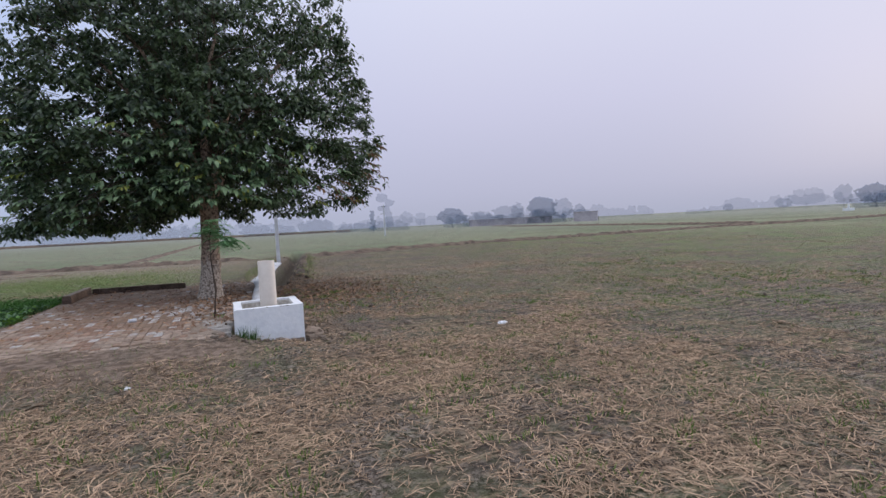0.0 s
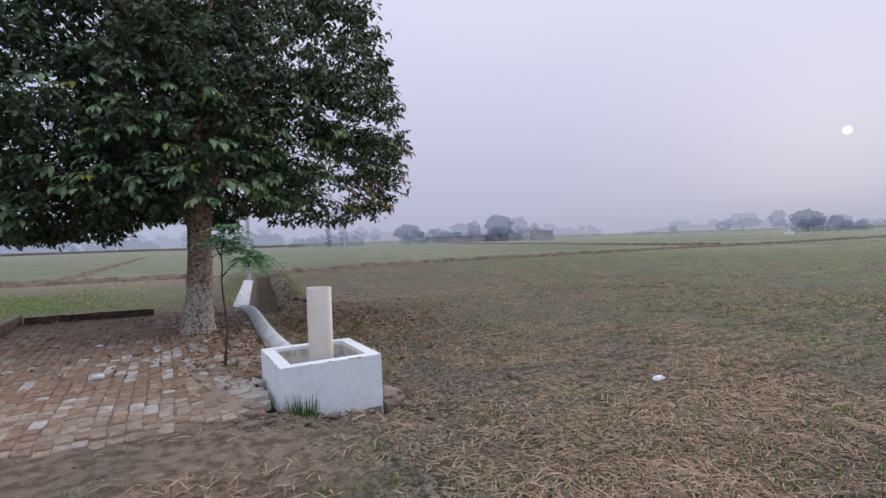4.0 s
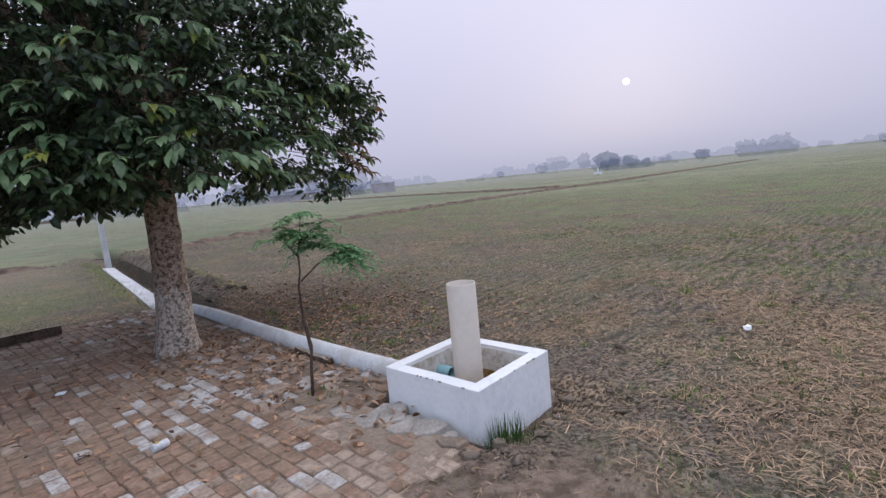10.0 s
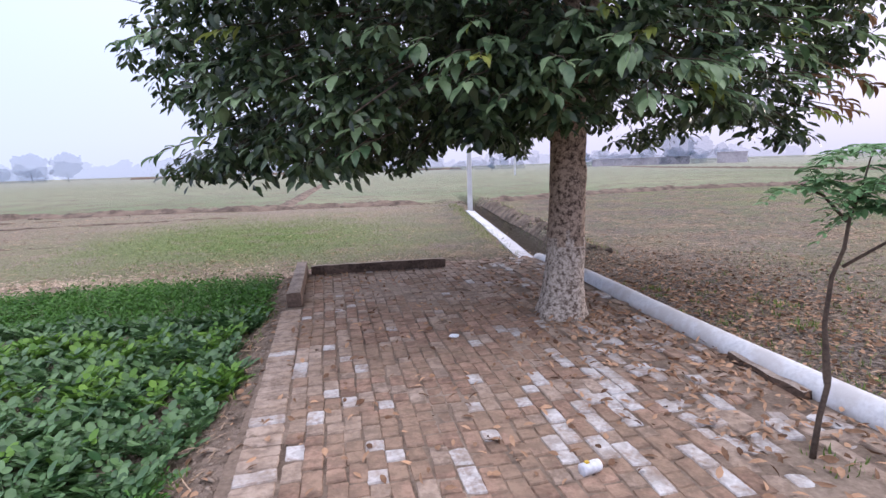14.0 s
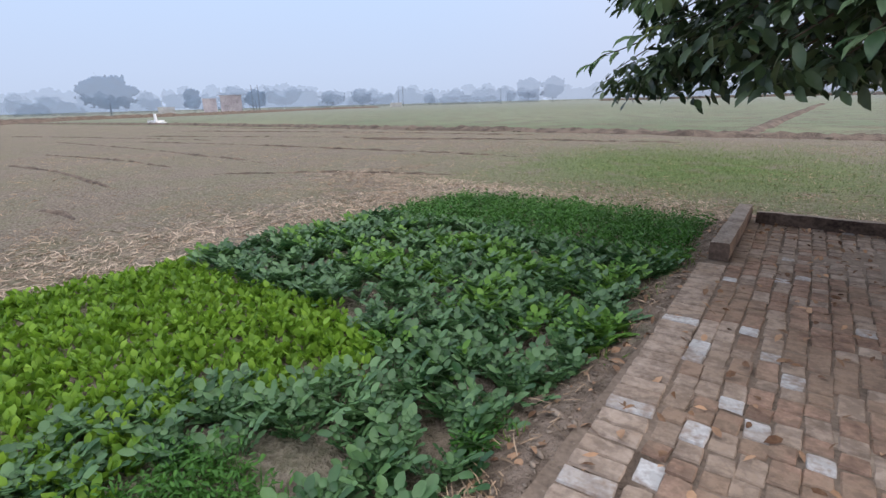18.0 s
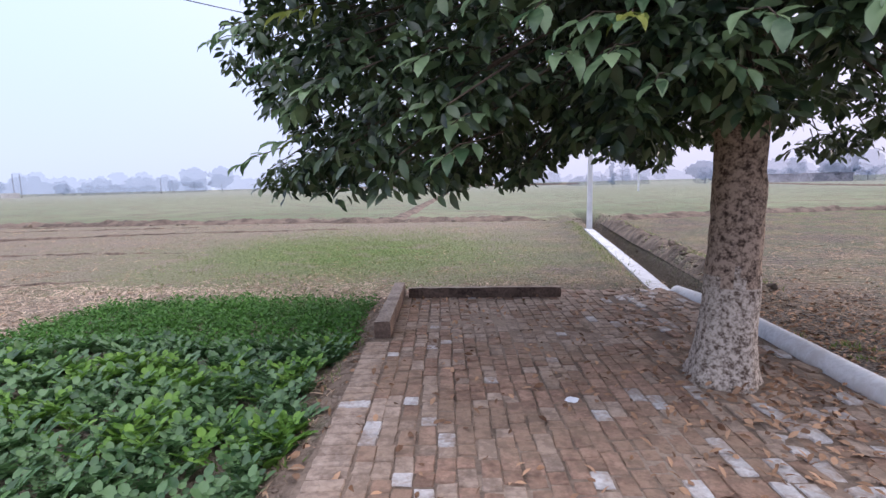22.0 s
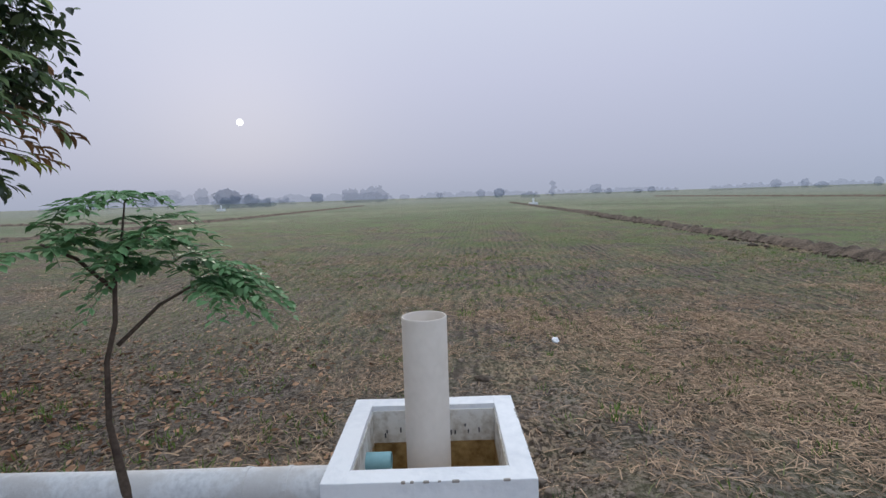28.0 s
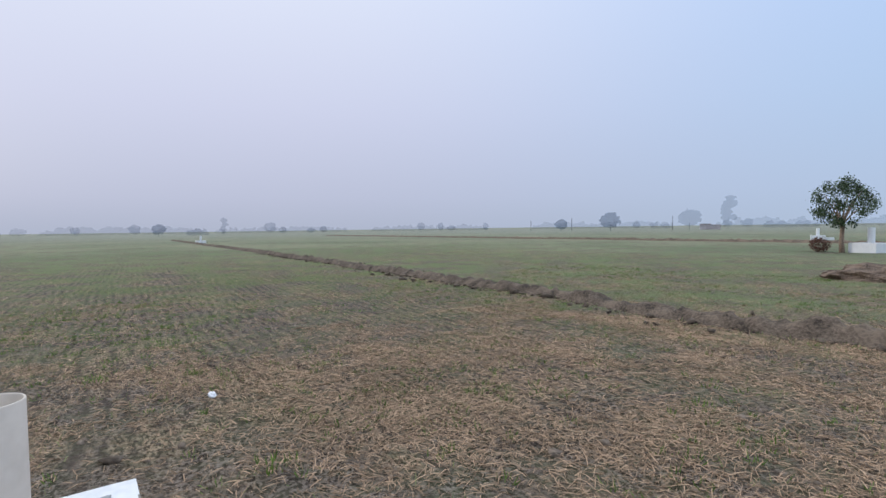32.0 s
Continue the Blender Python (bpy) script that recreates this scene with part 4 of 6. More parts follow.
for i in range(9):
    ang = 2 * math.pi * i / 9 + r_tree.uniform(-0.2, 0.2)
    out = C_MID + Vector((math.cos(ang), math.sin(ang), 0)) * crown_reach(ang) * r_tree.uniform(0.55, 0.75)
    end = Vector((out.x, out.y, r_tree.uniform(3.4, 7.0)))
    mids = [top.lerp(end, s) + Vector((0, 0, 0.7 * math.sin(math.pi * s))) + noise.noise_vector(end * s * 2) * 0.12 for s in (0, 0.2, 0.4, 0.6, 0.8, 1.0)]
    mids[0] = top - Vector((0, 0, 0.25))
    v, f_ = tube(mids, [0.10, 0.075, 0.055, 0.042, 0.03, 0.02], 8, False)
    limb = piece("limb", mesh_of("limb", v, f_, M_BARK, True), tree)
    for s in range(14):
        a = mids[r_tree.randrange(1, 6)]
        b = a + Vector((r_tree.gauss(0, 0.4), r_tree.gauss(0, 0.4), r_tree.gauss(-0.1, 0.35)))
        add_tube(limbs_v, limbs_f, [a, a.lerp(b, 0.5) + Vector((0, 0, 0.1)), b], [0.018, 0.012, 0.006])

whorls = []
count = 0
while count < 1620:
    ang = r_tree.uniform(0, 2 * math.pi)
    rad = math.sqrt(r_tree.random())
    u = r_tree.random()
    reach = crown_reach(ang) * (1 + 0.07 * noise.noise(Vector((math.cos(ang) * 2.5, math.sin(ang) * 2.5, u * 5))))
    px, py = C_MID.x + math.cos(ang) * reach * rad, C_MID.y + math.sin(ang) * reach * rad
    low = crown_floor(px, py)
    high = 2.2 + 7.2 * (1 - rad ** 6)
    z = low + (high - low) * u ** 1.2 if high > low else low + 0.2 * u
    shell = max(rad, u, 1 - u * 1.6)
    if shell < 0.66 and r_tree.random() < (0.55 if px > -0.3 else 0.35):
        continue
    if z > 7.4 and r_tree.random() < 0.8:
        continue
    if px > 0.9 and r_tree.random() < 0.12:
        continue
    if px > 0.2 and z < 2.7 and r_tree.random() < 0.35:
        continue
    tuck = 1 - 0.09 * min(1.0, max(0.0, (3.3 - z) / 0.9))
    px, py = C_MID.x + (px - C_MID.x) * tuck, C_MID.y + (py - C_MID.y) * tuck
    if noise.noise(Vector((px * 1.1, py * 1.1, z * 1.1 + 7))) + 0.7 * noise.noise(Vector((px * 2.4, py * 2.4, z * 2.4))) < (0.03 if z < 3.0 else -0.20):
        continue
    # a spray: whorls strung along a branchlet that arches out and down
    bend = ang + r_tree.gauss(0, 0.7)
    run = Vector((math.cos(bend), math.sin(bend), r_tree.gauss(-0.05, 0.35)))
    long = r_tree.uniform(0.35, 0.75) * (0.75 if rad > 0.85 else 1.0)
    for k in range(8):
        q = Vector((px, py, z)) + run * (long * (k / 7 - 0.75)) - Vector((0, 0, 0.22 * long * (k / 7) ** 2))
        q += Vector((r_tree.gauss(0, 0.085), r_tree.gauss(0, 0.085), r_tree.gauss(0, 0.06)))
        whorls.append((q.x, q.y, max(q.z, low - 0.05), ang, rad))
    count += 1
W = np.array(whorls)
PER = 8
n = len(W) * PER
centre = np.repeat(W[:, :3], PER, 0)
bear = np.repeat(W[:, 3], PER) + 0
spin = rng.uniform(0, 2 * np.pi, n)
outward = np.stack([np.cos(bear), np.sin(bear), np.zeros(n)], 1) * np.repeat(W[:, 4], PER)[:, None]
dirs = np.stack([np.cos(spin), np.sin(spin), rng.normal(-0.75, 0.45, n)], 1) + 0.35 * outward
ups = unit(np.stack([rng.normal(0, 0.5, n), rng.normal(0, 0.5, n), 0.75 * np.ones(n)], 1) + 0.6 * outward)
size = rng.uniform(0.085, 0.15, n)
spots = centre + unit(dirs) * rng.uniform(0.0, 0.10, n)[:, None] + rng.normal(0, 0.03, (n, 3))
turns, sizes = frames_from(dirs, ups), np.stack([size * rng.uniform(0.85, 1.2, n), size, size], 1)
low_side = (spots[:, 1] < 0.2) & (spots[:, 2] < 3.9)
lv, lf = scatter(BROAD_V, BROAD_T, spots[low_side], turns[low_side], sizes[low_side])
tagged(piece("foliage", quick_mesh("foliage", lv, lf, M_LEAF, True), tree), "low hanging dark green leaves over the yard", kind="stuff")
lv, lf = scatter(CROWN_V, CROWN_T, spots[~low_side], turns[~low_side], sizes[~low_side])
crown = piece("crown", quick_mesh("crown", lv, lf, M_LEAF, True), tree)
tagged(crown, "dense dark green leaves in whorls", kind="stuff")
# twigs that carry the whorls
for i in range(0, len(W), 6):
    a = Vector(W[i, :3])
    b = a + (Vector((0.0, 0.2, 3.0)) - a).normalized() * 0.45 + Vector((0, 0, 0.08))
    add_tube(limbs_v, limbs_f, [a, b], [0.004, 0.008], 5)
tagged(piece("branchwork", mesh_of("branchwork", limbs_v, limbs_f, M_TWIG), tree), kind="stuff")

# leafy sprays low on the side of the yard: a drooping twig with its leaves
leaf_me = [quick_mesh("leaf", BROAD_V * (0.95 + 0.1 * k, 1, 1 + 0.5 * k), BROAD_T, M_LEAF_NEAR, True) for k in range(3)]
leaf_me += [quick_mesh("leaf", BROAD_V * (0.9, 1, 1.6), BROAD_T, M_LEAF_YOUNG, True), quick_mesh("leaf", BROAD_V * (0.8, 1, 2.4), BROAD_T, M_LEAF_OLD, True)]
for i in range(130):
    ang = r_tree.uniform(math.pi * 1.04, math.pi * 1.8) if i < 54 else r_tree.uniform(math.pi * 1.36, math.pi * 1.8) if i < 108 else r_tree.uniform(math.pi * 1.75, math.pi * 2.05)
    reach = crown_reach(ang) * r_tree.uniform(0.86, 0.99)
    px, py = C_MID.x + math.cos(ang) * reach, C_MID.y + math.sin(ang) * reach
    z = crown_floor(px, py) + 0.2 + 1.7 * r_tree.random() ** 1.3
    out = Vector((math.cos(ang + r_tree.gauss(0, 0.5)), math.sin(ang + r_tree.gauss(0, 0.5)), 0))
    a = Vector((px, py, z))
    twig_pts = [a - out * 0.18 + Vector((0, 0, 0.06)), a, a + out * 0.14 - Vector((0, 0, 0.03)), a + out * 0.24 - Vector((0, 0, 0.10))]
    tv, tf = tube(twig_pts, [0.006, 0.005, 0.004, 0.003], 5)
    piece("twig", mesh_of("twig", tv, tf, M_TWIG, True), tree)
    tone = r_tree.choices((0, 1, 2, 3), (3, 3, 3, 1))[0] if i < 108 else r_tree.choice((1, 4, 4))
    for k in range(7):
        s_ = k / 6
        at = twig_pts[1].lerp(twig_pts[3], s_)
        turn = (1 if k % 2 else -1) * r_tree.uniform(0.5, 1.2) * (1 - 0.6 * s_)
        d = Vector((out.x * math.cos(turn) - out.y * math.sin(turn), out.x * math.sin(turn) + out.y * math.cos(turn), r_tree.gauss(-0.55, 0.3)))
        ob = piece("leaf", leaf_me[tone if r_tree.random() < 0.8 else r_tree.randrange(4)], tree)
        s = r_tree.uniform(0.12, 0.205)
        ob.matrix_basis = Matrix.LocRotScale(at, d.to_track_quat("Y", "Z"), (s, s, s))


# ---- the sapling ----
sapling = thing("sapling", (-0.256, 9.163, FLOOR - 0.02), "young sapling with a thin bare stem and feathery leaves", "sapling")
stem = [(0, 0, 0), (0.02, 0, 0.25), (0.04, -0.01, 0.42), (0.045, 0.0, 0.46), (0.02, 0.02, 0.75), (0.0, -0.01, 1.0), (0.01, -0.05, 1.15), (0.0, -0.07, 1.3), (0.03, -0.09, 1.45), (0.04, -0.11, 1.6)]
sv, sf = tube(stem, [0.017, 0.014, 0.014, 0.019, 0.012, 0.010, 0.009, 0.008, 0.005, 0.003], 8)
piece("stem", mesh_of("stem", sv, sf, M_TWIG, True), sapling)
r_sap = random.Random(5)
leaflets_p, leaflets_d, leaflets_s = [], [], []
for a, b in (((0.01, 0.0, 1.06), (0.22, -0.22, 1.26)), ((0.0, -0.01, 1.28), (-0.10, 0.16, 1.46)), ((0.02, -0.03, 1.38), (0.08, -0.10, 1.46))):
    v, f_ = tube([a, Vector(a).lerp(Vector(b), 0.5) + Vector((0, 0, 0.03)), b], [0.009, 0.007, 0.005], 6)
    piece("branch", mesh_of("branch", v, f_, M_TWIG, True), sapling)
roots = [Vector((0.22, -0.22, 1.26))] * 24 + [Vector((0.16, -0.15, 1.34))] * 14 + [Vector((-0.10, 0.16, 1.46))] * 8 + [Vector((0.02, 0.02, 1.60))] * 8 + [Vector((0.08, -0.10, 1.46))] * 12
for i, a in enumerate(roots):
    ang = r_sap.uniform(0, 6.28)
    if a.x > 0.2:
        ang = -1.1 + r_sap.gauss(0, 0.9)
    length = r_sap.uniform(0.20, 0.38) if a.x > 0.1 else r_sap.uniform(0.15, 0.30)
    d = Vector((math.cos(ang), math.sin(ang), r_sap.uniform(0.05, 0.55) if a.x < 0.2 else r_sap.uniform(-0.15, 0.35)))
    a = a + Vector((r_sap.gauss(0, 0.02), r_sap.gauss(0, 0.02), r_sap.gauss(0, 0.03)))
    pts = [a + d * (length * s) - Vector((0, 0, 0.55 * length * s * s * s)) for s in (0, 0.25, 0.5, 0.75, 1)]
    fv, ff = tube(pts, [0.004, 0.003, 0.0025, 0.002, 0.0015], 4, False)
    piece("frond_stalk", mesh_of("frond_stalk", fv, ff, M_SAPLING), sapling)
    for s in np.linspace(0.18, 1.0, 11):
        p = a + d * (length * s) - Vector((0, 0, 0.55 * length * s ** 3))
        for sgn in (-1, 1):
            lateral = d.cross(Vector((0, 0, 1))).normalized() * sgn
            leaflets_p.append(p)
            leaflets_d.append(lateral * 1.0 + d * 0.6 + Vector((0, 0, r_sap.gauss(-0.3, 0.2))))
            leaflets_s.append(r_sap.uniform(0.05, 0.085) * (1.15 - 0.35 * s))
P, D, S = (np.array([tuple(v) for v in q]) if i < 2 else np.array(q) for i, q in enumerate((leaflets_p, leaflets_d, leaflets_s)))
U = unit(np.stack([rng.normal(0, 0.2, len(P)), rng.normal(0, 0.2, len(P)), np.ones(len(P))], 1))
fv, ff = scatter(LEAF_V, LEAF_T, P, frames_from(D, U), np.stack([S * 0.85, S, S], 1))
tagged(piece("foliage", quick_mesh("foliage", fv, ff, M_SAPLING), sapling), "fresh green pinnate leaflets", kind="stuff")
for ob in sapling.children:
    if not ob.name.startswith("stem"):
        ob.location.y = -0.05


# ---- the vegetable bed ----
def in_bed(x, y):
    """Inside the bed: between the yard and the stubble."""
    return (x < -3.56 + 0.06 * np.sin(y * 3)) & (x > -7.75 + 0.10 * (y - 9)) & (y > 7.9 + 0.0 * x) & (y < 14.9 + 0.05 * (x + 5) + 0.1 * np.sin(x * 2))


def crop(name, label, mat, template, zone, density, per, leaf, tall, lean, seed, rise=0.25):
    """A sown stand of leafy plants, too many to count."""
    r = np.random.default_rng(seed)
    m = int(4.4 * 7.2 * density)
    px, py = r.uniform(-7.9, -3.5, m), r.uniform(7.8, 15.1, m)
    keep = in_bed(px, py) & zone(px, py)
    px, py = px[keep], py[keep]
    m = len(px) * per
    a = r.uniform(0, 2 * np.pi, m)
    h = np.repeat(r.uniform(*tall, len(px)), per) * r.uniform(0.45, 1.0, m)
    base = np.stack([np.repeat(px, per), np.repeat(py, per), SOIL - 0.02 + slope(np.repeat(px, per))], 1)
    out = np.stack([np.cos(a), np.sin(a), np.zeros(m)], 1)
    spot = base + out * (h * lean)[:, None] + np.stack([np.zeros(m), np.zeros(m), h], 1)
    d = out + np.stack([np.zeros(m), np.zeros(m), r.normal(rise, 0.5, m)], 1)
    up = unit(np.stack([r.normal(0, 0.65, m), r.normal(0, 0.65, m), np.ones(m)], 1))
    s = r.uniform(*leaf, m)
    v, f_ = scatter(template, LEAF_T, spot, frames_from(d, up), np.stack([s, s, s], 1))
    # thin stalks down to the soil
    w = np.stack([-np.sin(a), np.cos(a), np.zeros(m)], 1) * 0.004
    sv_ = np.stack([base + out * 0.01 - w, base + out * 0.01 + w, spot + w * 0.6], 1).reshape(-1, 3)
    sf_ = np.arange(len(sv_)).reshape(-1, 3) + len(v)
    ob = new(name, quick_mesh(name, np.concatenate([v, sv_]), np.concatenate([f_, sf_]), mat))
    tagged(ob, label, "vegetables", kind="stuff")
    return ob


def lobed_leaf():
    """A radish leaf of unit length along y: a round end lobe and pairs of smaller lobes along a stalk, arching over."""
    verts, tris = [], []
    lobes = [(0.0, 0.86, 0.115, 0.14)]
    for y, r in ((0.70, 0.085), (0.56, 0.080), (0.43, 0.070), (0.31, 0.055)):
        lobes += [(-0.03 - r, y, r * 1.2, r * 0.85), (0.03 + r, y + 0.02, r * 1.2, r * 0.85)]
    for cx, cy, rx, ry in lobes:
        base = len(verts)
        verts.append((cx, cy, -0.015))
        for k in range(7):
            a = math.pi * (2 * k + 1) / 7
            verts.append((cx + rx * math.cos(a), cy + ry * math.sin(a), 0.025 + 0.10 * abs(cx) + 0.015 * math.sin(3 * a)))
        tris += [(base, base + 1 + k, base + 1 + (k + 1) % 7) for k in range(7)]
    base = len(verts)
    verts += [(-0.014, 0, 0), (0.014, 0, 0), (-0.010, 0.4, 0.0), (0.010, 0.4, 0.0), (0.0, 0.72, 0.004)]
    tris += [(base, base + 1, base + 3), (base, base + 3, base + 2), (base + 2, base + 3, base + 4)]
    v = np.array(verts)
    v[:, 2] += 0.25 * v[:, 1] - 0.55 * v[:, 1] ** 2
    return v, np.array(tris)


LOBED_V, LOBED_T = lobed_leaf()


def rosettes(label, mat, zone, density, leaves, length, lift, seed):
    """Radish plants, each a loose rosette of lobed leaves."""
    r = np.random.default_rng(seed)
    m = int(4.6 * 7.3 * density)
    px, py = r.uniform(-8.0, -3.4, m), r.uniform(7.8, 15.1, m)
    keep = in_bed(px, py) & zone(px, py)
    px, py = np.repeat(px[keep], leaves), np.repeat(py[keep], leaves)
    m = len(px)
    a = r.uniform(0, 2 * np.pi, m)
    out = np.stack([np.cos(a), np.sin(a), np.zeros(m)], 1)
    d = out + np.stack([np.zeros(m), np.zeros(m), r.uniform(*lift, m)], 1)
    up = unit(r.normal(0, 0.22, (m, 3)) + (0, 0, 1) - 0.35 * out)
    s = r.uniform(*length, m)
    at = np.stack([px, py, SOIL - 0.02 + slope(px)], 1) + out * 0.02
    v, f_ = scatter(LOBED_V, LOBED_T, at, frames_from(d, up), np.stack([s, s, s], 1))
    return tagged(new("radish_bed", quick_mesh("radish_bed", v, f_, mat, True)), label, "vegetables", kind="stuff")


def bare_spot(x, y):
    return (x + 4.30) ** 2 + (y - 9.08) ** 2 < 0.04


def spinach_zone(x, y):
    return (y < 10.1 + 0.28 * (-4.6 - x) * 0 + 0.25 * np.sin(x * 2)) & (x < -4.75 + 0.2 * np.sin(y * 4)) | ((y < 10.3) & (x < -5.6))


def radish_zone(x, y):
    return ~spinach_zone(x, y) & (y < 12.95 + 0.10 * np.sin(x * 3)) & ~bare_spot(x, y) & ~((x > -4.75) & (x < -3.95) & (y < 8.98))


def feather_zone(x, y):
    return y > 12.8 + 0.10 * np.sin(x * 3)


crop("spinach_bed", "low bright green spinach plants in the vegetable bed", M_SPINACH, LEAF_V * (1.25, 1, 1), lambda x, y: spinach_zone(x, y) & ~bare_spot(x, y), 300, 6, (0.04, 0.085), (0.03, 0.12), 0.3, 1, 1.5)
rosettes("dense broad-leaved radish plants in the vegetable bed", M_RADISH, radish_zone, 47, 9, (0.13, 0.25), (0.8, 3.0), 2)
rosettes("bright green young radish plants in the middle rows", M_RADISH_YOUNG, lambda x, y: radish_zone(x, y) & (y > 10.5 + 0.5 * np.sin(x * 1.7)) & (np.sin(y * 6.2 + x) > -0.3), 30, 8, (0.14, 0.25), (1.0, 3.0), 3)
rosettes("bluish radish clump at the front of the bed", M_RADISH, lambda x, y: ((x + 4.98) ** 2 + (y - 9.06) ** 2 < 0.10) | ((x + 5.05) ** 2 + (y - 8.40) ** 2 < 0.12), 52, 8, (0.13, 0.22), (0.8, 2.2), 4)
crop("coriander_bed", "fine dark green feathery herb at the bed's end", M_FEATHER, LEAF_V * (0.8, 1, 1), lambda x, y: feather_zone(x, y), 300, 6, (0.035, 0.07), (0.10, 0.22), 0.35, 5)
crop("coriander_bed", "fine feathery herb at the front of the bed", M_FEATHER, LEAF_V * (0.7, 1, 1), lambda x, y: ((x > -4.72) & (x < -4.0) & (y < 8.95)) | ((x > -3.72) & (y > 9.55) & (y < 9.95)), 800, 8, (0.025, 0.05), (0.05, 0.17), 0.4, 6)

# ---- pole, far wells, litter ----
def concrete_pole(at, height, width, label, group=""):
    pole = thing("utility_pole", at, label, "pole", group)
    bm = bmesh.new()
    for z, w in ((-0.4, width), (height, width * 0.62)):
        for s, t in ((-1, -1), (1, -1), (1, 1), (-1, 1)):
            bm.verts.new((s * w / 2, t * w / 2, z))
    bm.verts.ensure_lookup_table()
    for k in range(4):
        bm.faces.new((bm.verts[k], bm.verts[(k + 1) % 4], bm.verts[4 + (k + 1) % 4], bm.verts[4 + k]))
    bm.faces.new([bm.verts[i] for i in (3, 2, 1, 0)])
    bm.faces.new([bm.verts[i] for i in (4, 5, 6, 7)])
    part("post", bm, M_CONCRETE, pole)
    part("crossarm", box_bm(-0.55, 0.55, -0.04, 0.04, height - 0.5, height - 0.42), M_DARK, pole)
    for x in (-0.5, 0, 0.5):
        v, f_ = tube([(x, 0, height - 0.42), (x, 0, height - 0.30)], [0.035, 0.025], 8)
        piece("insulator", mesh_of("insulator", v, f_, M_DARK), pole)
    return pole


power_pole = concrete_pole((2.33, 26.0, 0.05), 5.3, 0.17, "pale tapered concrete power pole with a wire beside the trench")
wire_v, wire_f = tube([(-0.6976 * u, -0.7165 * u, 4.95 - 0.12 * math.sin(math.pi * u / 26) if u < 26 else 4.95 + 0.05 * (u - 26) / 24) for u in range(0, 51, 2)], [0.009] * 26, 5)
piece("wire", mesh_of("wire", wire_v, wire_f, M_DARK), power_pole, "black power wire")
concrete_pole((28.0, 92.0, -0.05), 6.0, 0.25, "distant concrete power pole in the green field")


def field_well(at, turn, scale, label):
    """A whitewashed outlet tank with its standpipe, as in the yard."""
    well = thing("field_well", at, label, "tank", "wells in the fields")
    well.rotation_euler = (0, 0, radians(turn))
    well.scale = (scale,) * 3
    for b in ((-0.5, 0.5, -0.5, -0.38), (-0.5, 0.5, 0.38, 0.5), (-0.5, -0.38, -0.38, 0.38), (0.38, 0.5, -0.38, 0.38)):
        part("wall", box_bm(*b, -0.05, 0.38, 0.01), M_WHITE, well)
    piece("standpipe", mesh_of("standpipe", *hollow_tube(0, 0.98, 0.12, 0.10, 20), M_WHITE), well)
    part("outlet", box_bm(0.5, 1.1, -0.16, 0.16, -0.05, 0.2, 0.01), M_WHITE, well)


field_well((-62, 34.3, 0.2), 20, 1.2, "white outlet tank and standpipe at a far field bank")
field_well((83, -7.2, -0.05), 10, 1.2, "white outlet tank and standpipe far across the field")
field_well((129, 66.6, -0.05), 60, 1.5, "white outlet tank and standpipe in the green field")
field_well((19, -60.4, -0.05), 200, 1.35, "white outlet tank and standpipe beyond the far bank")
field_well((7.4, -31.9, -0.03), 250, 1.6, "white outlet tank and standpipe beside a small tree")
post = thing("marker_post", (-61.7, 20.1, 0.25), "short white marker post with a black band", "post")
for a, b, m in ((-0.1, 0.45, M_WHITE), (0.45, 0.65, M_DARK), (0.65, 0.95, M_WHITE)):
    part("band", box_bm(-0.22, 0.22, -0.22, 0.22, a, b, 0.02), m, post)

can = thing("tin_can", (-1.46, 9.30, FLOOR + 0.056), "crushed shiny tin can lying on the bricks", "can")
can.rotation_euler = (0, 0, radians(12))
can.scale = (0.75, 0.75, 0.75)
v, f_ = tube([(-0.075, 0, 0), (-0.07, 0, 0), (-0.02, 0, 0.0), (0.05, 0, 0.0), (0.075, 0, 0)], [0.036, 0.043, 0.041, 0.043, 0.038], 20)
piece("body", mesh_of("body", v, f_, M_TIN, True), can)
part("cap", box_bm(-0.045, -0.01, -0.012, 0.018, 0.038, 0.052, 0.005), M_YELLOW, can, "yellow plastic cap")


def crumpled(name, at, size, mat, label, category, seed):
    bm = bmesh.new()
    bmesh.ops.create_icosphere(bm, subdivisions=3, radius=1)
    for v in bm.verts:
        v.co = Vector((v.co.x * size[0], v.co.y * size[1], v.co.z * size[2])) * (1 + 0.35 * noise.noise(v.co * 1.7 + Vector((seed, 0, 0))) + 0.2 * noise.noise(v.co * 4 + Vector((seed, 0, 0))))
    ob = part(name, bm, mat)
    ob.location = at
    return tagged(ob, label, category)


crumpled("plastic_bag", (3.78, 6.58, 0.04), (0.07, 0.04, 0.032), M_PLASTIC, "crumpled white plastic bag lying on the stubble", "bag", 2)
crumpled("plastic_wrapper", (-1.66, 11.50, FLOOR + 0.035), (0.045, 0.035, 0.014), M_PLASTIC, "crumpled silvery wrapper on the bricks", "wrapper", 5)
crumpled("plastic_wrapper", (-1.0, 5.77, 0.11), (0.035, 0.04, 0.022), M_PLASTIC, "torn white wrapper on the stubble", "wrapper", 9)

crumpled("soil_lump", (1.12, 7.72, 0.03), (0.15, 0.17, 0.10), M_BED, "tan lump of dried mud against the tank", "soil lump", 13)

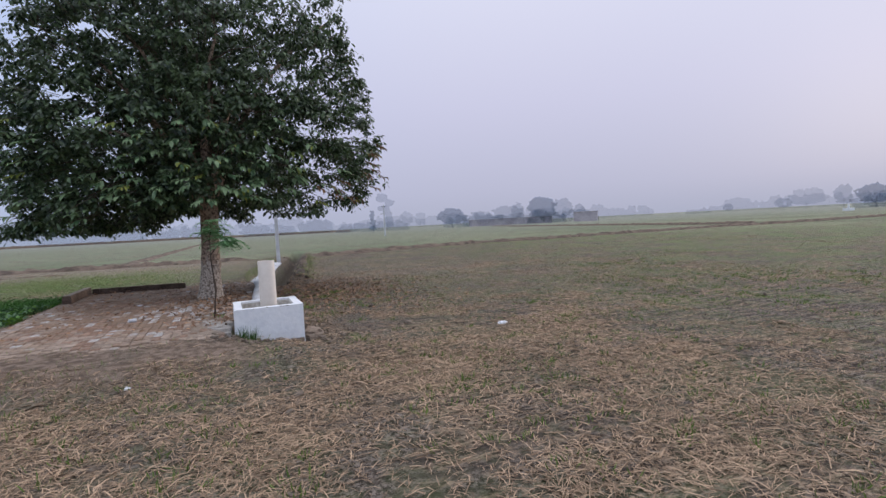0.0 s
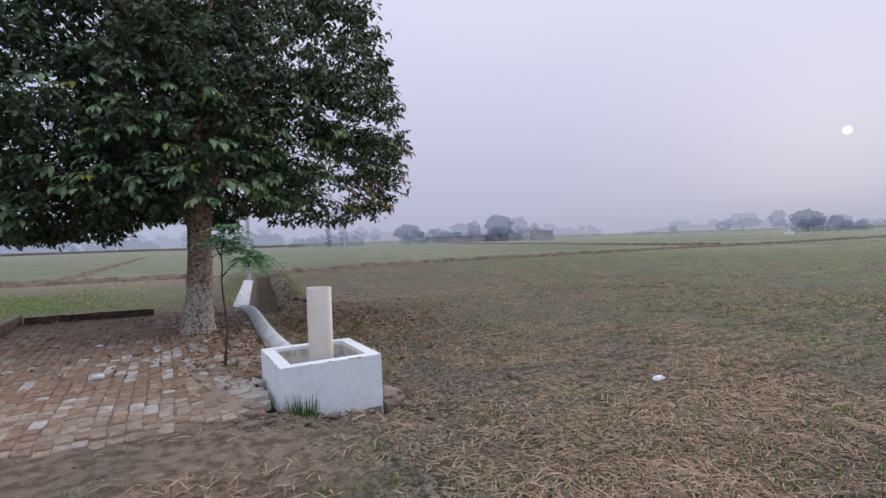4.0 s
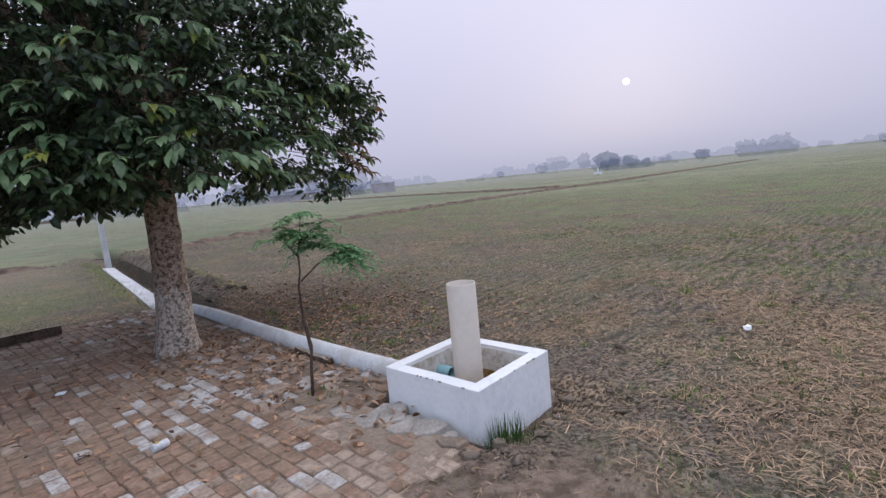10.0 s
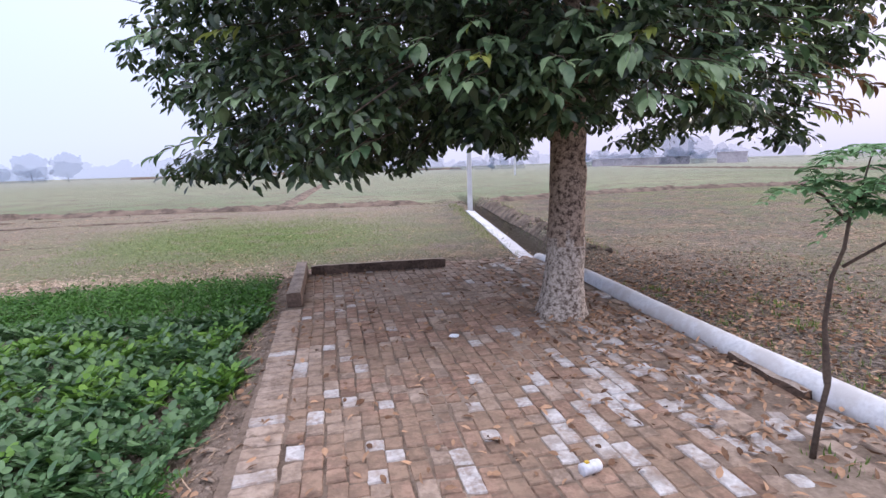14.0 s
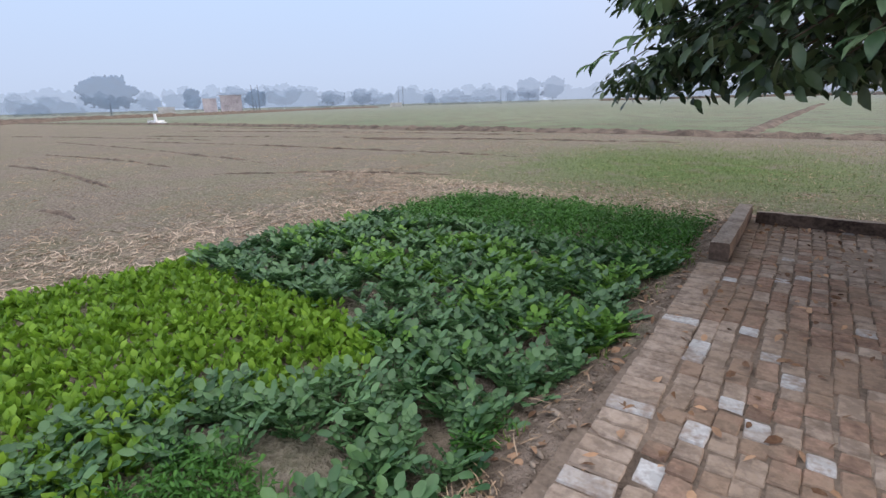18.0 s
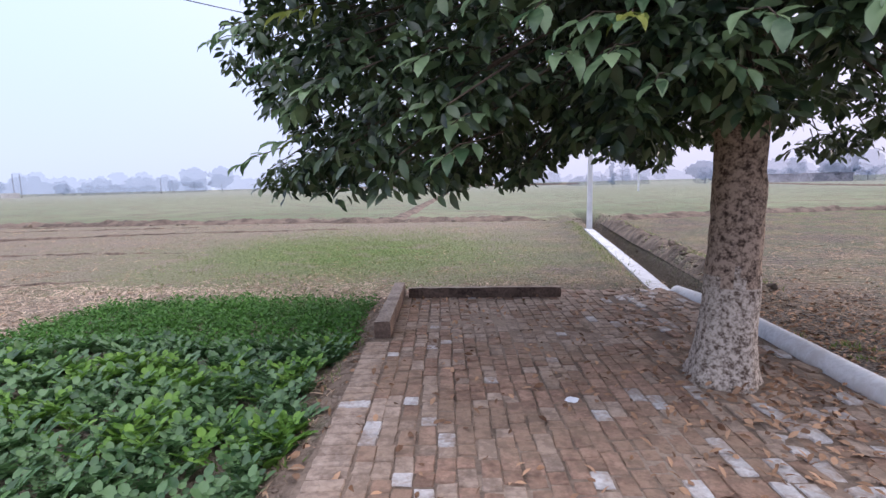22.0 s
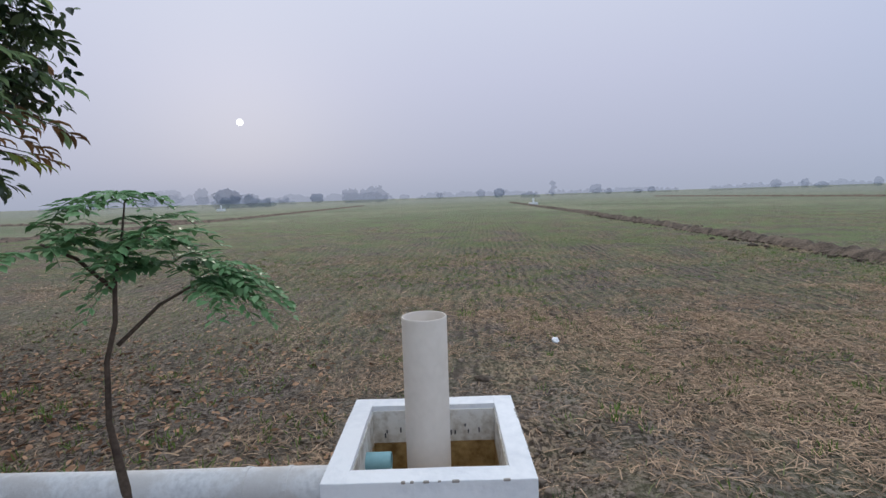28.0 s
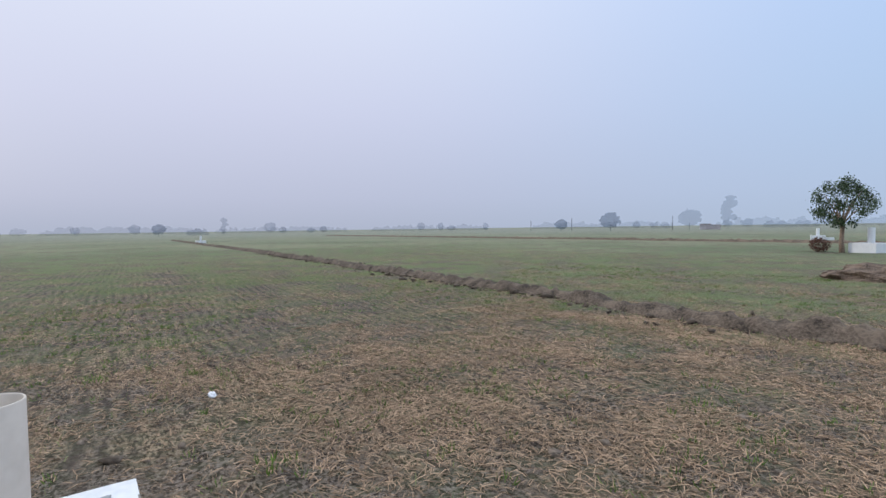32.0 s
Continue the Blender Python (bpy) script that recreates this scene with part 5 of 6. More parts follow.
# ---- far trees ----
def misty_tree(at, height, width, range_, seed, label="broad tree standing in the haze across the fields"):
    """A far tree or grove: trunk and a crown of many leaf masses with ragged edges and gaps, see-through to imitate
    haze and turned to face the camera.
    """
    t = thing("far_tree", (at[0], at[1], float(slope(at[0]))), label, "tree", "trees along the horizon")
    r = random.Random(seed)
    slim, wide = height > 1.6 * width, width > 1.8 * height
    masses = []
    if wide:
        x = -width / 2
        while x < width / 2:
            h = height * r.uniform(0.5, 1.0) * (0.75 if abs(x) > 0.4 * width else 1)
            w = h * r.uniform(0.5, 0.9)
            masses += [(x, h * 0.60, w * 0.55, h * 0.40), (x + r.uniform(-0.3, 0.3) * w, h * 0.3, w * 0.7, h * 0.34), (x + r.uniform(-0.4, 0.4) * w, h * 0.74, w * 0.36, h * 0.24)]
            x += w * r.uniform(0.45, 0.95)
    elif slim:
        for k in range(6):
            f = 0.2 + 0.14 * k
            masses.append((r.uniform(-0.22, 0.22) * width, height * f, width * r.uniform(0.26, 0.5), height * r.uniform(0.08, 0.13)))
    else:
        masses += [(0, height * 0.57, width * 0.42, height * 0.36), (r.uniform(-0.1, 0.1) * width, height * 0.36, width * 0.38, height * 0.18)]
        for k in range(10):
            a = 2 * math.pi * k / 10 + r.uniform(-0.25, 0.25)
            masses.append((math.cos(a) * width * 0.27, height * (0.56 + 0.24 * math.sin(a)), width * r.uniform(0.12, 0.22), height * r.uniform(0.11, 0.18)))
    step = {"near": 0.24, "mid": 0.30, "far": 0.38, "faint": 0.7}[range_]
    gx_, gz_ = np.arange(-0.8 * width, 0.8 * width + step, step), np.arange(0.0, 1.4 * height + step, step)
    X, Z = np.meshgrid(gx_, gz_)
    pr = np.random.default_rng(seed)
    X, Z = X + pr.uniform(-0.3, 0.3, X.shape) * step, Z + pr.uniform(-0.3, 0.3, X.shape) * step * (Z > 0)
    field = np.full(X.shape, -9.0)
    for cx, cz, rx, rz in masses:
        field = np.maximum(field, 1 - ((X - cx) / rx) ** 2 - ((Z - cz) / rz) ** 2)
    off = 17.3 * seed
    field = field + 0.42 * ripple(X + off, Z, 6 / (0.13 * height)) + 0.32 * ripple(X, Z + off, 6 / (0.055 * height)) + 0.22 * ripple(X + off, Z + off, 6 / (2.2 * step))
    deep = 0.42 * min(width, height) * np.sqrt(np.clip(field, 0, 1))
    n_, k_ = X.size, np.arange(X.size).reshape(X.shape)
    cells = np.stack([k_[:-1, :-1], k_[:-1, 1:], k_[1:, 1:], k_[1:, :-1]], -1).reshape(-1, 4)
    cells = cells[(field.ravel()[cells] > 0).sum(1) >= 3]
    front = np.stack([X.ravel(), -deep.ravel(), Z.ravel()], 1)
    back = front * (1, -1, 1)
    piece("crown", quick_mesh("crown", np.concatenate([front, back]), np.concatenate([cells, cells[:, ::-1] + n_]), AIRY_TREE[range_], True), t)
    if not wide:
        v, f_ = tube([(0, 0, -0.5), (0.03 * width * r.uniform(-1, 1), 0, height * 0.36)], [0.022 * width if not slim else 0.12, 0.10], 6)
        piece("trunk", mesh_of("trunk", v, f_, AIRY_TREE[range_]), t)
    t.rotation_euler = (0, 0, math.atan2(at[1] - 8, at[0] + 2) + math.pi / 2)
    return t


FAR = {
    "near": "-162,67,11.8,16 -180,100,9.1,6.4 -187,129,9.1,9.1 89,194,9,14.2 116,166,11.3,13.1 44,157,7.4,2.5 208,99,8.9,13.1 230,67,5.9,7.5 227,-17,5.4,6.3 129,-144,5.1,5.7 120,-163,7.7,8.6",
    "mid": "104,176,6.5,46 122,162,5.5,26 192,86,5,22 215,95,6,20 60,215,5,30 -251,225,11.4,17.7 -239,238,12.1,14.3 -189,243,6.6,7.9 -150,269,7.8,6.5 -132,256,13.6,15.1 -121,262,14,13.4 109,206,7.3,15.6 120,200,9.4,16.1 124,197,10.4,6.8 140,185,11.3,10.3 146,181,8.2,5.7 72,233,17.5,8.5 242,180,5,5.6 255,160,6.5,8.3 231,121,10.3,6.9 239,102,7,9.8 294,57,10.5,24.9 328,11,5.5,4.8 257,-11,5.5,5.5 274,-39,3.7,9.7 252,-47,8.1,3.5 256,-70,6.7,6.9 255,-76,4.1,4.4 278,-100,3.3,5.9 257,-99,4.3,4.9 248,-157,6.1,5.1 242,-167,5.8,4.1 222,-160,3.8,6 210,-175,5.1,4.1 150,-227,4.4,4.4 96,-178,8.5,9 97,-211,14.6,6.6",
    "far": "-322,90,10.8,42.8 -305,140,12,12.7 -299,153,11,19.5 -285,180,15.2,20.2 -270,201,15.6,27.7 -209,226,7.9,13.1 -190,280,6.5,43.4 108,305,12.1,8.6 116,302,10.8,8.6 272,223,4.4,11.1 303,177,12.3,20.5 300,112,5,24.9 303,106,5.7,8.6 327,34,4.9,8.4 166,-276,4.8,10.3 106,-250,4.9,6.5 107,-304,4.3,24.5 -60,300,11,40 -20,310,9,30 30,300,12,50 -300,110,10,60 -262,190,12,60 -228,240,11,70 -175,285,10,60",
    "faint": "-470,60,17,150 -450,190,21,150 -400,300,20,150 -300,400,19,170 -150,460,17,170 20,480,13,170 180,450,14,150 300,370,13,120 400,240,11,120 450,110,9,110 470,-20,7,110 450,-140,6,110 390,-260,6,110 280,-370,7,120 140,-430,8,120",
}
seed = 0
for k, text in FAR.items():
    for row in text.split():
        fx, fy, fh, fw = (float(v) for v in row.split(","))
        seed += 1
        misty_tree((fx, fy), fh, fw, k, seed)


def far_block(name, at, w, d, h, mat, label, roof=0.0):
    b = thing(name, (at[0], at[1], 0), label, "building")
    b.rotation_euler = (0, 0, math.atan2(at[1] - 8, at[0] + 2) + math.pi / 2)
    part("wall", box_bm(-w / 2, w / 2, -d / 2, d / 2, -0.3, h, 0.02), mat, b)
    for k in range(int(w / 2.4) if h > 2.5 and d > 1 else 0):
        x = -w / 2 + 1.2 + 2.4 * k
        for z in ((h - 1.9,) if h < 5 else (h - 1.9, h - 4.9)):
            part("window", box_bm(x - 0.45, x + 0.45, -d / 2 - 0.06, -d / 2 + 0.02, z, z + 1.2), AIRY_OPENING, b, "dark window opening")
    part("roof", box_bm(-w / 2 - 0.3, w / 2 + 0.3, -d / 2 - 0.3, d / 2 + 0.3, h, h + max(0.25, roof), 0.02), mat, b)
    return b


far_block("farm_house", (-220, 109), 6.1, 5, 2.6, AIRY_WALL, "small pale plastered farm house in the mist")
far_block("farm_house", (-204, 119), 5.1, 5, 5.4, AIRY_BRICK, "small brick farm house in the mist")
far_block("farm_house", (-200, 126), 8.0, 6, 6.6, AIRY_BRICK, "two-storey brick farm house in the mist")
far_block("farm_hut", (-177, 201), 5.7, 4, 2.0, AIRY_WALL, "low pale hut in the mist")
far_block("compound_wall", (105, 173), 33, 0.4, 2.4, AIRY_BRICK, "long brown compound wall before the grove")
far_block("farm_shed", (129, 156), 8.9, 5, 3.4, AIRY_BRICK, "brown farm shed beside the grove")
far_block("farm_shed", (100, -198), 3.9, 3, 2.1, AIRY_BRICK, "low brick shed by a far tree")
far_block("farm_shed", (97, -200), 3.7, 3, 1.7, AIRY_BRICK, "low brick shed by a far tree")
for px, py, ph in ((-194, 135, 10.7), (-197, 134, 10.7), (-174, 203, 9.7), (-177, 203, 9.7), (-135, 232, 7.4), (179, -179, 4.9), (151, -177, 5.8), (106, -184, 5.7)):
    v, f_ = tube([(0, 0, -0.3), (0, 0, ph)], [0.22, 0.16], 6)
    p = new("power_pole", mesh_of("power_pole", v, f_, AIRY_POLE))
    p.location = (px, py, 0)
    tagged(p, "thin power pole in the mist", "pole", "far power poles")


# ---- the small tree and its well to the south ----
def small_tree(at, height, width, label, seed):
    t = thing("tree", at, label, "tree")
    r = random.Random(seed)
    v, f_ = tube([(0, 0, -0.1), (0.03, 0, 0.7), (-0.02, 0.05, 1.6), (0.08, 0, height * 0.42)], [0.16, 0.13, 0.11, 0.09], 12)
    piece("trunk", mesh_of("trunk", v, f_, M_BARK, True), t)
    for i in range(8):
        a = 2 * math.pi * i / 8
        e = Vector((math.cos(a) * width * 0.33, math.sin(a) * width * 0.33, height * r.uniform(0.55, 0.9)))
        s = Vector((0.06, 0, height * 0.36))
        v, f_ = tube([s, s.lerp(e, 0.5) + Vector((0, 0, 0.15)), e], [0.06, 0.04, 0.015], 6)
        piece("limb", mesh_of("limb", v, f_, M_BARK), t)
    pr = np.random.default_rng(seed)
    m = 520
    a, u = pr.uniform(0, 2 * np.pi, m), pr.uniform(-1, 1, m)
    rad = pr.uniform(0.55, 1.0, m) ** 0.5
    c = np.stack([np.cos(a) * np.sqrt(1 - u * u) * rad * width / 2, np.sin(a) * np.sqrt(1 - u * u) * rad * width / 2, height * 0.68 + u * rad * height * 0.32], 1)
    keep = np.array([noise.noise(Vector(p) * 1.5) > 0.0 for p in c])
    c = np.repeat(c[keep], 26, 0)
    m = len(c)
    d = pr.normal(0, 1, (m, 3)) + (0, 0, -0.5)
    up = unit(pr.normal(0, 0.5, (m, 3)) + (0, 0, 1))
    s = pr.uniform(0.09, 0.18, m)
    v, f_ = scatter(LEAF_V, LEAF_T, c + pr.normal(0, 0.13, (m, 3)), frames_from(d, up), np.stack([s, s, s], 1))
    tagged(piece("crown", quick_mesh("crown", v, f_, M_LEAF), t), kind="stuff")


small_tree((8.7, -31.3, -0.03), 4.7, 3.3, "small round-crowned field tree beside a white well", 21)


M_RED_BUSH = material("reddish_leaf", (0.07, 0.03, 0.025), (0.20, 0.085, 0.06), 3, 12, 0.6, 0, (0.2, 0.8), island=0.6, through_light=0.2)


def bush(at, size, mat, label, seed):
    pr = np.random.default_rng(seed)
    m = 900
    c = unit(pr.normal(0, 1, (m, 3))) * pr.uniform(0.3, 1, (m, 1)) ** 0.5 * np.array(size) + (0, 0, size[2] * 0.9)
    d, up = pr.normal(0, 1, (m, 3)) + (0, 0, 0.4), unit(pr.normal(0, 0.6, (m, 3)) + (0, 0, 1))
    s = pr.uniform(0.08, 0.15, m)
    v, f_ = scatter(LEAF_V, LEAF_T, c, frames_from(d, up), np.stack([s, s, s], 1))
    ob = new("bush", quick_mesh("bush", v, f_, mat))
    ob.location = at
    return tagged(ob, label, "bush")


bush((9.9, -31.4, -0.03), (0.6, 0.6, 0.5), M_RED_BUSH, "low reddish brown bush beside the small tree", 4)
heap_bm = bmesh.new()
bmesh.ops.create_icosphere(heap_bm, subdivisions=5, radius=1)
for v in heap_bm.verts:
    q = v.co.copy()
    v.co = Vector((q.x * 1.9, q.y * 1.2, max(q.z, -0.1) * 0.55)) * (1 + 0.22 * noise.noise(q * 2.3) + 0.10 * noise.noise(q * 6) + 0.05 * noise.noise(q * 15))
heap = part("earth_mound", heap_bm, M_BANK)
heap.location = (2.0, -12.6, SOIL - 0.08)
tagged(heap, "heap of dug brown soil on the green field", "soil heap")

# ---- litter on the ground ----
def out_of_yard(x, y):
    return ~((x > -3.4) & (x < 0.72) & (y > 8.05) & (y < 15.1)) & ~((x > -0.03) & (x < 1.03) & (y > 7.4) & (y < 8.5)) & ~in_bed(x, y)


def litter(name, label, category, mat, template, tris, count, area, length, width, flat, seed, where=None, z=None):
    """Loose bits strewn over a stretch of ground, too many to count."""
    pr = np.random.default_rng(seed)
    x, y = pr.uniform(area[0], area[1], count), pr.uniform(area[2], area[3], count)
    keep = out_of_yard(x, y) if where is None else where(x, y, pr)
    x, y = x[keep], y[keep]
    m = len(x)
    a = pr.uniform(0, 2 * np.pi, m)
    d = np.stack([np.cos(a), np.sin(a), pr.normal(*flat, m)], 1)
    up = unit(pr.normal(0, 0.45, (m, 3)) + (0, 0, 1))
    s, w = pr.uniform(*length, m), pr.uniform(*width, m)
    h_ = (ground_height(x, y) if z is None else z + slope(x)) + 0.006
    v, f_ = scatter(template, tris, np.stack([x, y, h_], 1), frames_from(d, up), np.stack([w, s, s], 1))
    ob = new(name, quick_mesh(name, v, f_, mat))
    return tagged(ob, label, category, kind="stuff")


def beaten(x, y):
    """The dusty track and the bare strip before the yard."""
    track = (np.abs(x + 2.4 + 0.25 * (y - 4)) < 0.62 + 0.3 * ripple(x, y, 6.0)) & (y < 8) & (y > -2)
    return track | ((y > 6.6 + 0.4 * ripple(x, y, 5.0)) & (y < 8.3) & (x > -3.7) & (x < 0.0))


def patchy(scale, cut, offset=0.0):
    def where(x, y, pr):
        return out_of_yard(x, y) & (~beaten(x, y) | (pr.uniform(0, 1, len(x)) < 0.16)) & (ripple(x + offset, y, scale) + 0.5 * ripple(x, y + offset, scale * 2.7) + pr.normal(0, 0.35, len(x)) > cut)
    return where


STRAW_V = np.array([(-0.5, 0, 0), (0.5, 0, 0), (-0.5, 0.5, 0.10), (0.5, 0.5, 0.10), (0, 1.0, 0.02)])
litter("straw", "loose pale straw stubble strewn over the field", "straw", M_STRAW, STRAW_V, BLADE_T, 215000, (-5.5, 7, -3, 9.5), (0.04, 0.16), (0.0035, 0.007), (0.05, 0.12), 31, patchy(7.0, 0.05))
litter("straw", "loose pale straw stubble strewn over the field", "straw", M_STRAW, STRAW_V, BLADE_T, 170000, (-11, 14, -10, 18), (0.04, 0.16), (0.0045, 0.008), (0.05, 0.10), 32, patchy(6.0, 0.05))
litter("straw", "thick mat of pale straw on the field's corner", "straw", M_STRAW, STRAW_V, BLADE_T, 60000, (-4, 5, -2.5, 5.5), (0.04, 0.16), (0.004, 0.007), (0.06, 0.10), 30, patchy(4.0, -0.1, 3.0))
litter("straw", "loose pale straw stubble strewn over the far field", "straw", M_STRAW, STRAW_V, BLADE_T, 90000, (-24, 30, -22, 29), (0.05, 0.17), (0.008, 0.014), (0.05, 0.12), 33, patchy(2.0, 0.1))
litter("straw", "pale dry straw raked along the vegetable bed", "straw", M_STRAW_PALE, STRAW_V, BLADE_T, 60000, (-11.5, -1.0, 7.0, 17.6), (0.05, 0.17), (0.006, 0.011), (0.06, 0.12), 39, lambda x, y, pr: out_of_yard(x, y) & ((np.abs(x + 8.6 - 0.1 * (y - 9)) < 0.5 + np.abs(pr.normal(0, 0.5, len(x)))) & (y < 16.2) | (np.abs(y - 15.7) < 0.25 + np.abs(pr.normal(0, 0.35, len(x)))) & (x < -1.2)))
litter("young_shoots", "thin young green shoots among the stubble", "grass", M_GRASS, BLADE_V, BLADE_T, 62000, (-5, 18, -12, 16), (0.04, 0.10), (0.004, 0.008), (1.6, 0.7), 34, patchy(1.6, 0.15, 7.0))
litter("young_shoots", "thin young green shoots between the fields", "grass", M_GRASS, BLADE_V, BLADE_T, 45000, (-9, 1.4, 15.2, 27), (0.03, 0.08), (0.006, 0.011), (1.2, 0.7), 35, lambda x, y, pr: out_of_yard(x, y) & (x < channel_x(y) - 0.3) & (pr.uniform(0, 1, len(x)) < 1.1 * np.exp(-(((x + 4.8) / 3.0) ** 2) - ((y - 20.5) / 4.2) ** 2)))
litter("bank_grass", "short dry grass along the trench bank", "grass", M_GRASS, BLADE_V, BLADE_T, 16000, (0.5, 5.0, 15.4, 29), (0.05, 0.16), (0.006, 0.011), (1.2, 0.8), 38, lambda x, y, pr: np.abs(np.abs(x - channel_x(y) - 0.55) - 0.95) < np.abs(pr.normal(0, 0.22, len(x))))
litter("fallen_leaves", "dry brown leaves fallen beside the white pipe", "leaves", M_DRY, LEAF_V, LEAF_T, 17000, (0.7, 6.5, 8.6, 17.5), (0.04, 0.10), (0.04, 0.10), (0.05, 0.25), 36, lambda x, y, pr: (x > 0.72 + 0.09 * (y - 9)) & (pr.uniform(0, 1, len(x)) < np.exp(-(((x - 1.9) / 1.9) ** 2) - ((y - 12.6) / 2.6) ** 2)) & (np.abs(x - channel_x(y)) > 0.3 * (y > 15)))
litter("fallen_leaves", "dry brown leaves scattered over the brick yard", "leaves", M_DRY, LEAF_V, LEAF_T, 9000, (-3.2, 0.4, 8.0, 15.0), (0.04, 0.10), (0.04, 0.09), (0.15, 0.4), 37, lambda x, y, pr: pr.uniform(0, 1, len(x)) < 0.07 + 0.7 * np.exp(-(((x + 0.05) / 0.7) ** 2) - ((y - 10.7) / 1.9) ** 2), FLOOR + 0.010)


def clods(name, label, count, area, size, seed, where, mat=None):
    """Small broken lumps of soil, too many to count."""
    pr = np.random.default_rng(seed)
    hull = bmesh.new()
    for q in unit(pr.normal(0, 1, (10, 3))) * pr.uniform(0.7, 1.1, (10, 1)):
        hull.verts.new(q)
    bmesh.ops.convex_hull(hull, input=hull.verts[:])
    bmesh.ops.triangulate(hull, faces=hull.faces[:])
    for q in [q for q in hull.verts if not q.link_faces]:
        hull.verts.remove(q)
    hull.verts.index_update()
    tv = np.array([tuple(q.co) for q in hull.verts]) * (1, 1, 0.6)
    tf = np.array([[q.index for q in f_.verts] for f_ in hull.faces])
    hull.free()
    x, y = pr.uniform(area[0], area[1], count), pr.uniform(area[2], area[3], count)
    keep = where(x, y, pr)
    x, y = x[keep], y[keep]
    m = len(x)
    s = pr.gamma(2.0, size, m)
    d, up = pr.normal(0, 1, (m, 3)), unit(pr.normal(0, 0.4, (m, 3)) + (0, 0, 1))
    v, f_ = scatter(tv, tf, np.stack([x, y, ground_height(x, y) + s * 0.2], 1), frames_from(d * (1, 1, 0.2), up), np.stack([s, s * 1.3, s], 1))
    return tagged(new(name, quick_mesh(name, v, f_, mat or M_CLOD)), label, "soil", kind="stuff")


clods("soil_clods", "crumbled grey-brown soil clods on the field", 15000, (-5, 12, -4, 16), 0.0065, 41, patchy(2.0, -0.1, 11.0))
clods("soil_clods", "coarse clods along the dug earth bank", 34000, (-4, 40, -9, 0), 0.022, 42, lambda x, y, pr: np.abs(y - np.interp(x, [p[0] for p in SOUTH], [p[1] for p in SOUTH])) < np.abs(pr.normal(0, 0.45, len(x))), M_BANK_DARK)
clods("soil_clods", "coarse clods along the dug earth bank", 20000, (-40, 30, 24, 39), 0.026, 43, lambda x, y, pr: np.abs(y - np.interp(x, [p[0] for p in NORTH[2:] + EAST[:6]], [p[1] for p in NORTH[2:] + EAST[:6]])) < np.abs(pr.normal(0, 0.4, len(x))))
clods("soil_clods", "dark clods along the trench bank", 5200, (1.2, 5.2, 15.4, 28.5), 0.017, 45, lambda x, y, pr: np.abs(x - channel_x(y) - 1.3) < np.abs(pr.normal(0, 0.22, len(x))), M_BANK_DARK)
clods("soil_clods", "crumbled lumps of earth between the bed and the bricks", 3500, (-3.85, -3.2, 7.8, 15.2), 0.0042, 46, lambda x, y, pr: pr.uniform(0, 1, len(x)) < 0.8, M_BED)
litter("fallen_leaves", "dry leaves on the earth beside the bricks", "leaves", M_DRY, LEAF_V, LEAF_T, 260, (-3.8, -3.1, 8.0, 15.0), (0.04, 0.10), (0.05, 0.10), (0.1, 0.3), 47, lambda x, y, pr: x < 9)
clods("rubble", "broken cement and brick bits round the tank", 1300, (-0.40, 1.5, 6.9, 9.0), 0.006, 44, lambda x, y, pr: ~((x > 0.0) & (x < 1.0) & (y > 7.45) & (y < 8.5)) & ((y < 7.5) | (x < 0.05) | (x > 1.0)))

def shoot_clumps(label, clumps, blades, area, seed):
    """Sparse little clumps of green sprouting among the straw."""
    pr = np.random.default_rng(seed)
    cx, cy = pr.uniform(area[0], area[1], clumps), pr.uniform(area[2], area[3], clumps)
    keep = out_of_yard(cx, cy) & ~beaten(cx, cy) & (ripple(cx, cy, 2.2) + pr.normal(0, 0.4, clumps) > 0.1)
    cx, cy = np.repeat(cx[keep], blades), np.repeat(cy[keep], blades)
    m = len(cx)
    x, y = cx + pr.normal(0, 0.045, m), cy + pr.normal(0, 0.045, m)
    d = np.stack([x - cx, y - cy, np.full(m, 0.06)], 1) * (6, 6, 10) + pr.normal(0, 0.2, (m, 3))
    s = pr.uniform(0.03, 0.085, m)
    v, f_ = scatter(BLADE_V, BLADE_T, np.stack([x, y, ground_height(x, y)], 1), frames_from(d, unit(pr.normal(0, 1, (m, 3)))), np.stack([np.full(m, 0.009), s, s], 1))
    return tagged(new("young_shoots", quick_mesh("young_shoots", v, f_, M_TUFT)), label, "grass", kind="stuff")


shoot_clumps("small bright green clumps sprouting in the stubble", 5200, 12, (-6, 14, -12, 14), 51)

